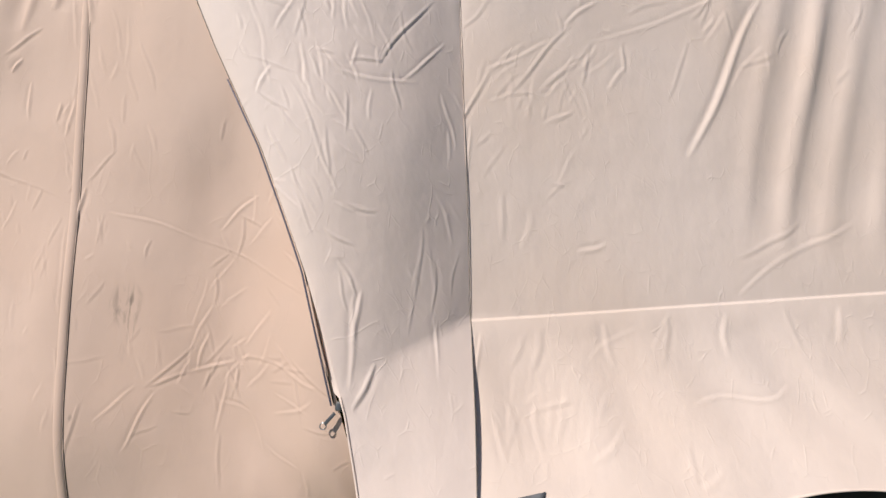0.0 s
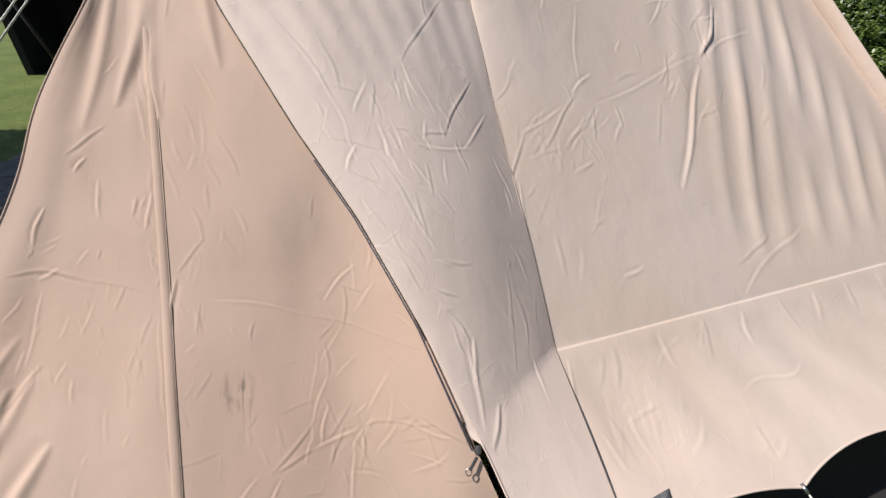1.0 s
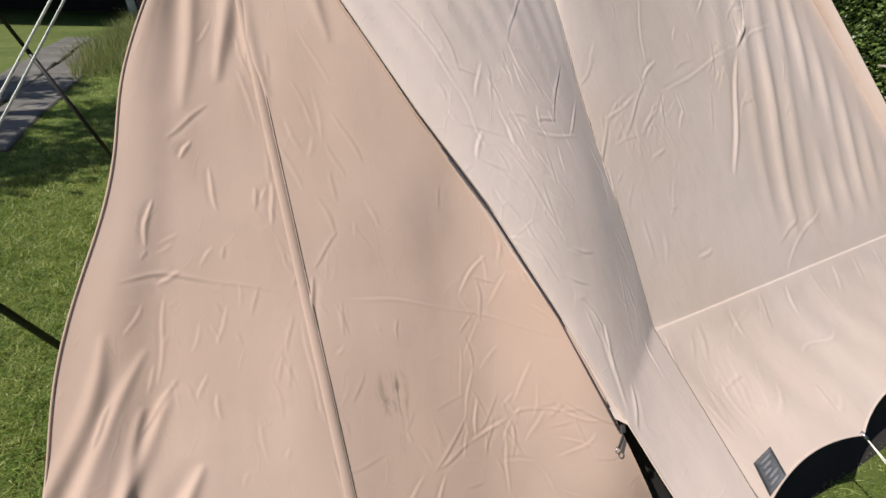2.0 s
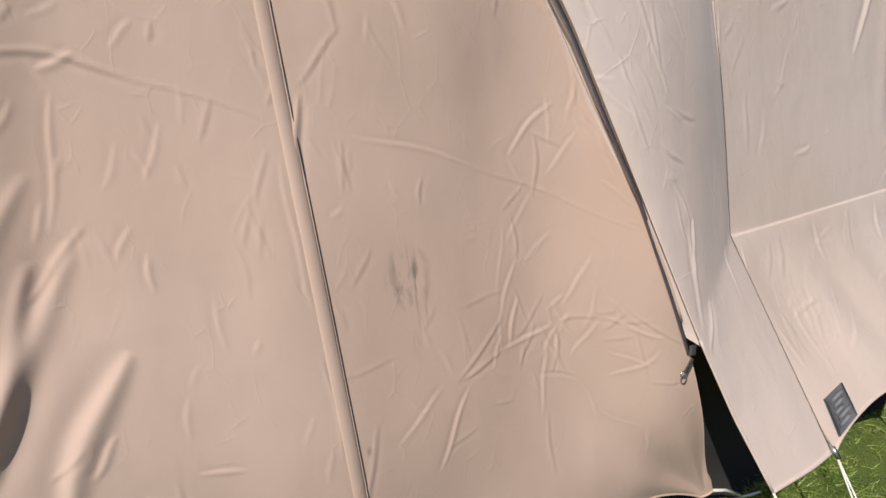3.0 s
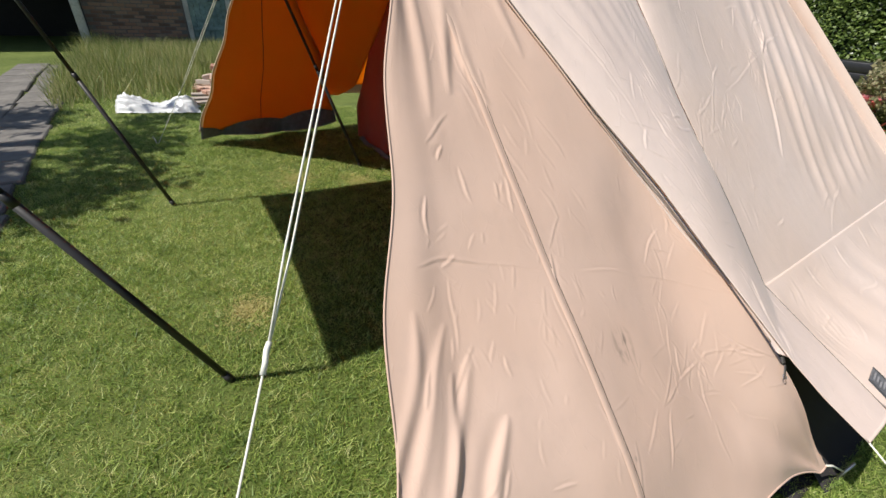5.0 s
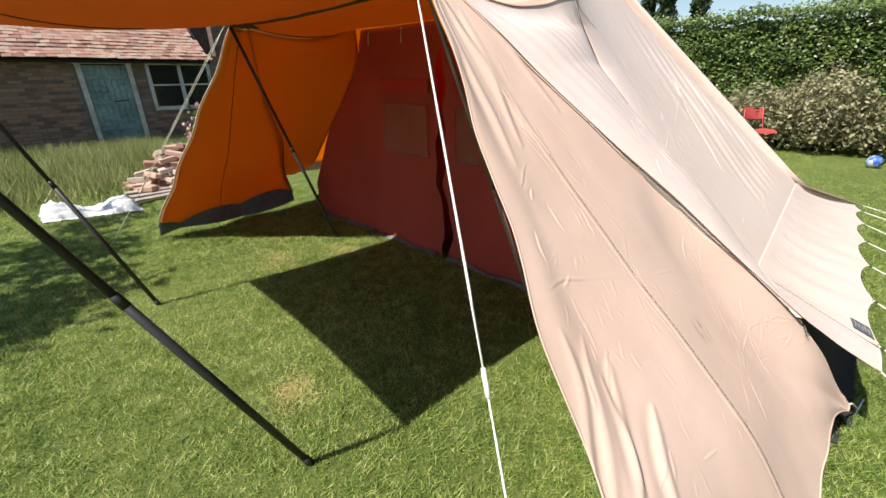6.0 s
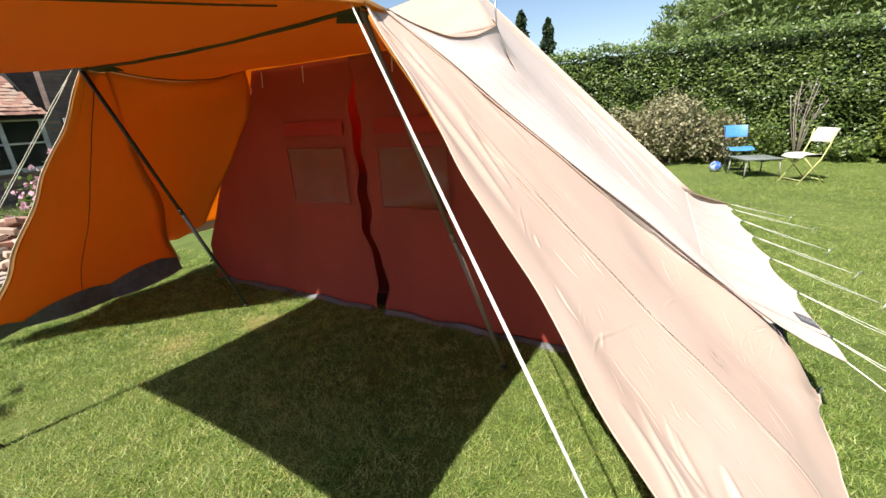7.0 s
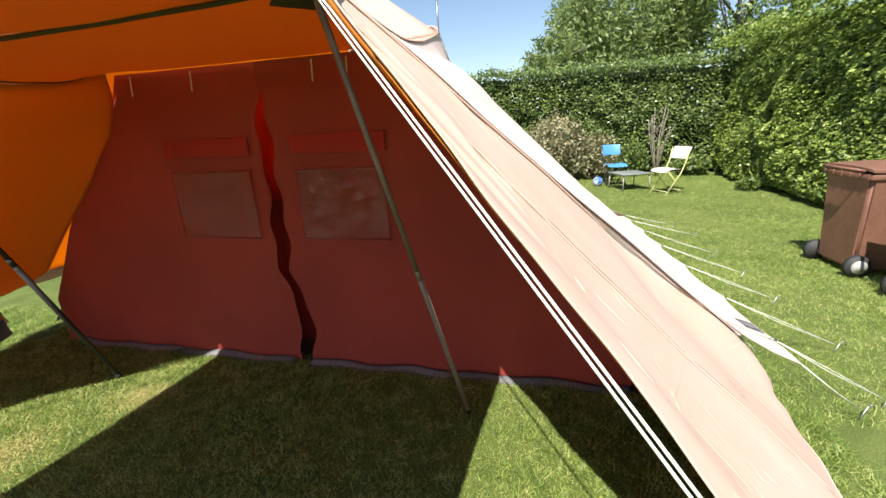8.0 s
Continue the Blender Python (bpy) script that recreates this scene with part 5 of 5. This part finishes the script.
def wheelie_bin(x, y, turn, label):
    """Back with the wheels at +y."""
    T = Matrix.Translation((x, y, 0)) @ Matrix.Rotation(radians(turn), 4, "Z")
    ob = empty("wheelie_bin", (x, y, 0), label, "bin", "wheelie bins")
    bm = bmesh.new()
    r = box(bm, (1, 1, 1))
    for v in r["verts"]:
        top = v.co.z > 0
        sx, sy = (0.27, 0.31) if top else (0.225, 0.24)
        v.co = Vector((math.copysign(sx, v.co.x), math.copysign(sy, v.co.y) + (0 if top else 0.03), 0.90 if top else 0.05))
    bmesh.ops.bevel(bm, geom=list(bm.edges), offset=0.03, segments=3, affect="EDGES")
    bm.transform(T)
    part("body", bm, BINBROWN, ob, "brown ribbed plastic body")
    bm = bmesh.new()
    box(bm, (0.575, 0.66, 0.05), T @ pose(0, 0, 0.885), 0.012)
    part("rim", bm, BINBROWN, ob)
    bm = curved_plate(lambda u, v: T @ Vector((lerp(-0.295, 0.295, u), lerp(-0.36, 0.335, v), 0.935 + 0.05 * math.sin(math.pi * u) ** 0.5 * math.sin(math.pi * lerp(0.12, 0.95, v)) ** 0.5 + 0.01 * v)), 16, 16, 0.02)
    part("lid", bm, BINBROWN, ob, "sun faded brown lid")
    for k in range(6):
        bm = bmesh.new()
        box(bm, (0.012, 0.02, 0.05), T @ pose(-0.25 + 0.1 * k, 0.325, 0.885), 0.003)
        part("rib", bm, BINBROWN, ob)
    tube("handle", [T @ Vector((-0.2, 0.33, 0.93)), T @ Vector((-0.2, 0.385, 0.94)), T @ Vector((0.2, 0.385, 0.94)), T @ Vector((0.2, 0.33, 0.93))], 0.014, BINBROWN, ob)
    tube("axle", [T @ Vector((-0.27, 0.26, 0.1)), T @ Vector((0.27, 0.26, 0.1))], 0.012, STEEL, ob)
    for s in (-1, 1):
        w = tube("wheel", [T @ Vector((s * 0.235, 0.26, 0.1)), T @ Vector((s * 0.285, 0.26, 0.1))], 0.1, RUBBER, ob, sides=24)
        tube("hub", [T @ Vector((s * 0.28, 0.26, 0.1)), T @ Vector((s * 0.292, 0.26, 0.1))], 0.062, HUBGREY, w, sides=20)


wheelie_bin(2.40, -1.40, 4, "brown plastic wheelie bin with faded lid beside the hedge")
wheelie_bin(1.42, -1.42, -3, "brown plastic wheelie bin standing beside another")

# ---- path, litter and shed ----
STONE = plain_mat("grey_paving", (0.15, 0.138, 0.122), 0.9, var=0.2, scale=12, bmp=0.3)
WHITEPLASTIC = plain_mat("white_plastic_sheet", (0.62, 0.62, 0.61), 0.35, var=0.06)
OLDPAINT = plain_mat("old_white_paint", (0.52, 0.52, 0.48), 0.7, var=0.18, scale=30, bmp=0.3)
BLUEDOOR = plain_mat("faded_blue_green_paint", (0.20, 0.30, 0.30), 0.75, var=0.25, scale=14, bmp=0.4)
MORTAR = plain_mat("old_mortar", (0.17, 0.15, 0.13), 0.95, var=0.2, scale=25, bmp=0.5)
# Near black: shade inside the sheds and under tiles as colour; also the latch.
SHADEBLACK = plain_mat("shade_and_latch_black", (0.02, 0.018, 0.016), 0.9)


def varied_mat(name, cols, rough=0.85):
    m, n, l, p = mat(name)
    oi = n.new("ShaderNodeObjectInfo")
    geo = n.new("ShaderNodeNewGeometry")
    t = noise_node(n, l, 30, 5, 0.65)
    f = math_node(n, l, "FRACT", math_node(n, l, "ADD", oi.outputs["Random"], geo.outputs["Random Per Island"]))
    f = math_node(n, l, "ADD", math_node(n, l, "MULTIPLY", f, 0.7), math_node(n, l, "MULTIPLY", t.outputs["Fac"], 0.3))
    r = ramp(n, [(0.1 + 0.8 * i / (len(cols) - 1), c) for i, c in enumerate(cols)])
    l.new(f, r.inputs[0])
    l.new(r.outputs[0], p.inputs["Base Color"])
    p.inputs["Roughness"].default_value = rough
    bump(n, l, p, t.outputs["Fac"], 0.5, 0.006)
    return m


BRICK = varied_mat("old_brick", [(0.10, 0.07, 0.055), (0.20, 0.12, 0.085), (0.30, 0.18, 0.12), (0.22, 0.17, 0.13)])
PILEBRICK = varied_mat("loose_brick", [(0.30, 0.14, 0.10), (0.42, 0.24, 0.17), (0.5, 0.36, 0.28), (0.45, 0.41, 0.36)])
TILE = varied_mat("clay_roof_tile", [(0.20, 0.10, 0.075), (0.34, 0.18, 0.13), (0.42, 0.27, 0.2), (0.30, 0.25, 0.2)])


def brick_mesh(name, size, bev, material):
    bm = bmesh.new()
    box(bm, size)
    bmesh.ops.bevel(bm, geom=list(bm.edges), offset=bev, segments=1, affect="EDGES")
    me = bpy.data.meshes.new(name)
    bm.to_mesh(me)
    bm.free()
    me.materials.append(material)
    return me


def put_piece(name, me, m, parent):
    ob = new(name, me)
    ob.parent = parent
    ob.matrix_parent_inverse = Matrix.Translation(-parent.location) if parent.parent is None else Matrix()
    ob.matrix_basis = m
    return ob


def paving():
    me = brick_mesh("slab", (0.44, 0.58, 0.05), 0.012, STONE)
    path = empty("garden_path", (-3.3, 7, 0), "worn grey stone slab path beside the lawn", "path", kind="structure")
    rnd = random.Random(5)
    for j in range(13):
        for i in range(2):
            put_piece("slab", me, pose(-3.08 - 0.46 * i + rnd.uniform(-0.02, 0.02), 3.4 + 0.6 * j + 0.2 * i, 0.008, rnd.uniform(-1, 1), rnd.uniform(-1, 1), rnd.uniform(-3, 3)), path)


paving()


def plastic_sheet():
    def fn(u, v):
        x = lerp(-2.28, -1.36, u) + 0.06 * noise.noise(Vector((u * 3, v * 3, 9)))
        y = 7.3 - 0.28 * u + lerp(-0.22, 0.24, v) + 0.06 * noise.noise(Vector((u * 4, v * 2, 3)))
        r = math.sin(math.pi * v) ** 0.7 * (0.10 + 0.05 * math.sin(9 * u)) * smooth01(0, 0.06, u) * smooth01(1, 0.92, u)
        z = 0.012 + r + 0.05 * r * 10 * abs(noise.noise(Vector((u * 9, v * 7, 1)))) + 0.02 * abs(noise.noise(Vector((u * 25, v * 18, 1))))
        return (x, y, z)
    ob = sheet("plastic_sheet", fn, 70, 40, WHITEPLASTIC)
    tagged(ob, "crumpled white plastic sheet lying on the grass", "sheet")


plastic_sheet()


def brick_pile():
    ob = empty("brick_pile", (-0.7, 7.9, 0), "heap of loose old red and grey bricks", "bricks")
    rnd = random.Random(11)
    me = brick_mesh("brick", (0.22, 0.105, 0.068), 0.008, PILEBRICK)
    for layer in range(9):
        r = 0.78 - 0.075 * layer
        n = max(4, 19 - 2 * layer)
        for k in range(n):
            a = 2 * math.pi * k / n + layer + rnd.uniform(-0.3, 0.3)
            q = r * (0.35 + 0.65 * rnd.random())
            put_piece("brick", me, pose(-0.55 + q * math.cos(a), 7.9 + q * math.sin(a) * 0.75, 0.036 + 0.066 * layer + rnd.uniform(0, 0.02), rnd.uniform(-14, 14), rnd.uniform(-14, 14), rnd.uniform(-70, 70)), ob)
    for k in range(12):
        put_piece("brick", me, pose(-1.25 + 0.3 * rnd.random(), 7.6 + 0.9 * rnd.random(), 0.04, 0, rnd.uniform(-10, 10), rnd.uniform(0, 180)), ob)


brick_pile()


def board(x, y, z, turn, size):
    bm = bmesh.new()
    box(bm, size, pose(x, y, z, 0, 2, turn), 0.004)
    ob = part("board", bm, PALEWOOD)
    tagged(ob, "weathered pale plank lying beside the bricks", "board", "old boards")


for k in range(3):
    board(-1.15 + 0.06 * k, 7.25 + 0.17 * k, 0.045 + 0.012 * k, 14 - 9 * k, (0.95 - 0.12 * k, 0.12, 0.03))

SHED_Y = 13.5


def shed():
    ob = empty("shed", (0, SHED_Y, 0), "old brick garden shed with clay tile roof", "shed")
    y = SHED_Y
    dx0, dx1, wx0, wx1 = -0.80, 0.24, 0.52, 1.98
    # mortar wall with real openings
    bm = bmesh.new()

    def slab(x0, x1, z0, z1):
        box(bm, (x1 - x0, 0.22, z1 - z0), pose((x0 + x1) / 2, y + 0.125, (z0 + z1) / 2))
    slab(-2.75, dx0, 0, 2.05)
    slab(dx1, wx0, 0, 2.05)
    slab(wx0, wx1, 0, 0.78)
    slab(wx0, wx1, 1.90, 2.05)
    slab(wx1, 2.3, 0, 2.05)
    slab(dx0, dx1, 1.93, 2.05)
    front = part("wall", bm, MORTAR, ob, "old brick shed front wall", smooth=False)
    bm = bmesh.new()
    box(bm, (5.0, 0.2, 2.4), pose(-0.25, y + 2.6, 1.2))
    part("back_wall", bm, SHADEBLACK, ob, smooth=False)
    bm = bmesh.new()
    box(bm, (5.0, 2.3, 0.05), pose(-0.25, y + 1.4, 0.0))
    part("floor_slab", bm, SHADEBLACK, ob, smooth=False)
    # door
    door = empty("shed_door", ((dx0 + dx1) / 2, y, 0), "faded blue green plank shed door with white frame", "door")
    for k in range(7):
        bm = bmesh.new()
        w = (dx1 - dx0 - 0.2) / 7
        box(bm, (w - 0.006, 0.03, 1.78), pose(dx0 + 0.1 + w * (k + 0.5), y + 0.03, 0.92), 0.003)
        part("plank", bm, BLUEDOOR, door)
    for z in (0.42, 1.02, 1.55):
        bm = bmesh.new()
        box(bm, (0.78, 0.02, 0.09), pose((dx0 + dx1) / 2, y + 0.006, z), 0.003)
        part("ledge", bm, BLUEDOOR, door)
    tube("latch", [((dx0 + dx1) / 2 + 0.02, y - 0.012, 1.03), ((dx0 + dx1) / 2 + 0.3, y - 0.012, 1.05)], 0.012, SHADEBLACK, door)
    for x in (dx0 + 0.05, dx1 - 0.05):
        bm = bmesh.new()
        box(bm, (0.10, 0.12, 1.92), pose(x, y + 0.01, 0.96), 0.006)
        part("frame_post", bm, OLDPAINT, door, "weathered white door frame")
    bm = bmesh.new()
    box(bm, (dx1 - dx0 + 0.06, 0.12, 0.10), pose((dx0 + dx1) / 2, y + 0.008, 1.89), 0.006)
    part("frame_head", bm, OLDPAINT, door, "weathered white door frame")
    # window
    win = empty("shed_window", ((wx0 + wx1) / 2, y, 0.8), "white wooden shed window with four dark panes", "window")
    mid = (wx0 + wx1) / 2
    for x, w in ((wx0 + 0.04, 0.08), (wx1 - 0.04, 0.08), (mid, 0.08)):
        bm = bmesh.new()
        box(bm, (w, 0.08, 1.10), pose(x, y + 0.02, 1.34), 0.005)
        part("frame_bar", bm, OLDPAINT, win)
    for z, h in ((0.82, 0.09), (1.86, 0.07), (1.37, 0.04)):
        bm = bmesh.new()
        box(bm, (wx1 - wx0, 0.074, h), pose(mid, y + 0.022, z), 0.005)
        part("frame_rail", bm, OLDPAINT, win)
    for x0, x1 in ((wx0 + 0.08, mid - 0.04), (mid + 0.04, wx1 - 0.08)):
        for z0, z1 in ((0.865, 1.35), (1.39, 1.825)):
            bm = bmesh.new()
            box(bm, (x1 - x0, 0.005, z1 - z0), pose((x0 + x1) / 2, y + 0.03, (z0 + z1) / 2))
            part("pane", bm, OLDGLASS, win)
    # jar on the window sill
    jar = tube("glass_jar", [(mid + 0.3, y + 0.13, 0.87), (mid + 0.3, y + 0.13, 1.10)], 0.06, OLDPAINT, None, sides=14)
    tagged(jar, "pale dusty jar on the shed window sill", "jar")
    bm = bmesh.new()
    box(bm, (1.4, 0.2, 0.03), pose(mid, y + 0.16, 0.85))
    part("sill_board", bm, OLDPAINT, win)
    # gable end of the taller house behind
    big = empty("brick_building", (4.3, SHED_Y + 0.5, 0), "tall dark brick building adjoining the shed", "building")
    bm = bmesh.new()
    box(bm, (4.8, 0.3, 5.2), pose(4.72, SHED_Y + 0.45, 2.6))
    part("wall", bm, BRICKFAR, big, "shaded dark brick gable wall", smooth=False)
    bm = bmesh.new()
    box(bm, (9.6, 0.3, 5.4), pose(-1.2, SHED_Y + 2.95, 2.7))
    part("upper_wall", bm, BRICKFAR, big, smooth=False)
    w2 = empty("small_window", (2.66, SHED_Y + 0.3, 1.5), "small white framed window in the brick wall", "window")
    bm = bmesh.new()
    box(bm, (0.42, 0.06, 0.5), pose(2.66, SHED_Y + 0.28, 1.62), 0.005)
    part("frame", bm, OLDPAINT, w2)
    bm = bmesh.new()
    box(bm, (0.28, 0.02, 0.36), pose(2.66, SHED_Y + 0.25, 1.62))
    part("pane", bm, OLDGLASS, w2)
    # open barn side, its shade put into near-black walls, with a white post
    barn = empty("open_shed", (-4.2, SHED_Y, 0), "dark open fronted shed with a white post", "shed")
    bm = bmesh.new()
    box(bm, (0.16, 0.16, 2.6), pose(-2.84, SHED_Y - 0.12, 1.3), 0.01)
    part("post", bm, OLDPAINT, barn, "peeling white wooden post")
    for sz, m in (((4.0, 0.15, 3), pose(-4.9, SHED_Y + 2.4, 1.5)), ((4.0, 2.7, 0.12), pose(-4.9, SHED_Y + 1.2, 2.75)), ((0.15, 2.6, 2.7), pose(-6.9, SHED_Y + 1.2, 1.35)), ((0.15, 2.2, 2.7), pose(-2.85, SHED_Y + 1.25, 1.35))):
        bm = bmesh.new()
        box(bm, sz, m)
        part("shade_wall", bm, SHADEBLACK, barn, smooth=False)
    # bricks
    me = brick_mesh("brick", (0.212, 0.1, 0.064), 0.006, BRICK)
    rnd = random.Random(3)
    holes = ((dx0 - 0.11, dx1 + 0.11, 0, 2.03), (wx0 - 0.1, wx1 + 0.1, 0.74, 1.98))
    spare = []
    count = 0
    for row in range(26):
        z = 0.04 + 0.0755 * row
        for col in range(23):
            x = -2.63 + 0.224 * col + (0.112 if row % 2 else 0)
            if x > 2.2 or any(a < x < b and c < z < d for a, b, c, d in holes):
                continue
            m = pose(x, y + 0.06 + rnd.uniform(-0.004, 0.004), z, 0, rnd.uniform(-0.6, 0.6), rnd.uniform(-1, 1))
            if count < 290 and z > 0.3:
                put_piece("brick", me, m, front)
                count += 1
            else:
                spare.append(m)
    joined(front, "brick_rest", me, spare, BRICK)
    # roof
    roof = part("roof", roof_deck(), SHADEBLACK, ob, "sagging old clay tile roof", smooth=False)
    mt = brick_mesh("tile", (0.165, 0.26, 0.014), 0.003, TILE)
    spare, count = [], 0
    for row in range(12):
        for col in range(37):
            x = -4.2 + 0.17 * col + (0.085 if row % 2 else 0)
            s = row * 0.115
            yy, zz = y - 0.22 + s * 0.78, 2.02 + s * 0.62
            zz += 0.025 * noise.noise(Vector((x * 0.7, row * 0.3, 2)))
            m = pose(x, yy, zz, 33 + rnd.uniform(-4, 3), rnd.uniform(-3, 3), rnd.uniform(-4, 4))
            if x > 1.95 - 0.02 * row:
                continue
            if count < 298 and x > -2.9:
                put_piece("tile", mt, m, roof)
                count += 1
            else:
                spare.append(m)
    joined(roof, "tile_rest", mt, spare, TILE)


def roof_deck():
    bm = bmesh.new()
    box(bm, (6.2, 1.75, 0.05), pose(-1.15, SHED_Y + 0.45, 2.42, 38.5, 0, 0))
    return bm


def joined(parent, name, me, places, material):
    co = np.array([v.co[:] for v in me.vertices])
    polys = [tuple(p.vertices) for p in me.polygons]
    verts, faces = [], []
    for m in places:
        M = np.array(m)
        o = len(verts)
        verts += (co @ M[:3, :3].T + M[:3, 3]).tolist()
        faces += [tuple(i + o for i in p) for p in polys]
    ob = part_mesh(name, mesh_from(name, verts, faces, material, smooth=False), parent)
    ob["kind"] = "stuff"


def glass_mat():
    m, n, l, p = mat("old_window_glass")
    p.inputs["Base Color"].default_value = (0.02, 0.022, 0.024, 1)
    p.inputs["Roughness"].default_value = 0.08
    p.inputs["Alpha"].default_value = 0.7
    t = noise_node(n, l, 3, 3, 0.5)
    bump(n, l, p, t.outputs["Fac"], 0.1, 0.02)
    return m


OLDGLASS = glass_mat()


def far_brick_mat():
    m, n, l, p = mat("dark_brick_courses")
    tc = n.new("ShaderNodeTexCoord")
    mp = n.new("ShaderNodeMapping")
    mp.inputs["Rotation"].default_value = (radians(90), 0, 0)
    l.new(tc.outputs["Object"], mp.inputs[0])
    b = n.new("ShaderNodeTexBrick")
    b.inputs["Scale"].default_value = 1.0
    b.inputs["Brick Width"].default_value = 0.225
    b.inputs["Row Height"].default_value = 0.075
    b.inputs["Mortar Size"].default_value = 0.008
    b.inputs["Color1"].default_value = (0.13, 0.085, 0.07, 1)
    b.inputs["Color2"].default_value = (0.19, 0.12, 0.095, 1)
    b.inputs["Mortar"].default_value = (0.1, 0.09, 0.08, 1)
    l.new(mp.outputs[0], b.inputs["Vector"])
    t = noise_node(n, l, 4, 5, 0.6)
    l.new(mix_col(n, l, b.outputs["Color"], (0.06, 0.05, 0.045), ramp_out(n, l, t.outputs["Fac"], 0.45, 0.8)), p.inputs["Base Color"])
    p.inputs["Roughness"].default_value = 0.9
    bump(n, l, p, b.outputs["Fac"], -0.4, 0.01)
    return m


BRICKFAR = far_brick_mat()
shed()


def flowers(p, seed):
    rng = np.random.default_rng(seed)
    ob = empty("flower_bush", (*p, 0), "tall pink flowering bush by the shed", "flowers")
    n = 900
    d = rng.normal(size=(n, 3)) * np.array([0.2, 0.2, 0.25]) + np.array([p[0], p[1], 0.45])
    d[:, 2] = np.abs(d[:, 2])
    part_mesh("leaves", quads_mesh("leaves", leaf_cloud(d, 0.045, rng), HEDGE), ob)["kind"] = "stuff"
    k = rng.normal(size=(90, 3)) * np.array([0.2, 0.18, 0.16]) + np.array([p[0], p[1] - 0.12, 0.75])
    V = np.concatenate([leaf_cloud(k + rng.normal(size=k.shape) * 0.015, 0.035, rng, flat=0.9) for _ in range(4)])
    part_mesh("blossoms", quads_mesh("blossoms", V, BLOSSOM), ob)["kind"] = "stuff"
    for s in range(5):
        tube("stem", [(p[0] + 0.05 * s - 0.1, p[1], 0), (p[0] + 0.1 * s - 0.2, p[1], 0.6)], 0.008, BARK, ob, sides=5)


BLOSSOM = leaf_mat("pink_blossom", [(0.5, 0.22, 0.3), (0.7, 0.4, 0.46), (0.75, 0.6, 0.6)], 0.3, 0.6)
flowers((0.35, 9.1), 4)
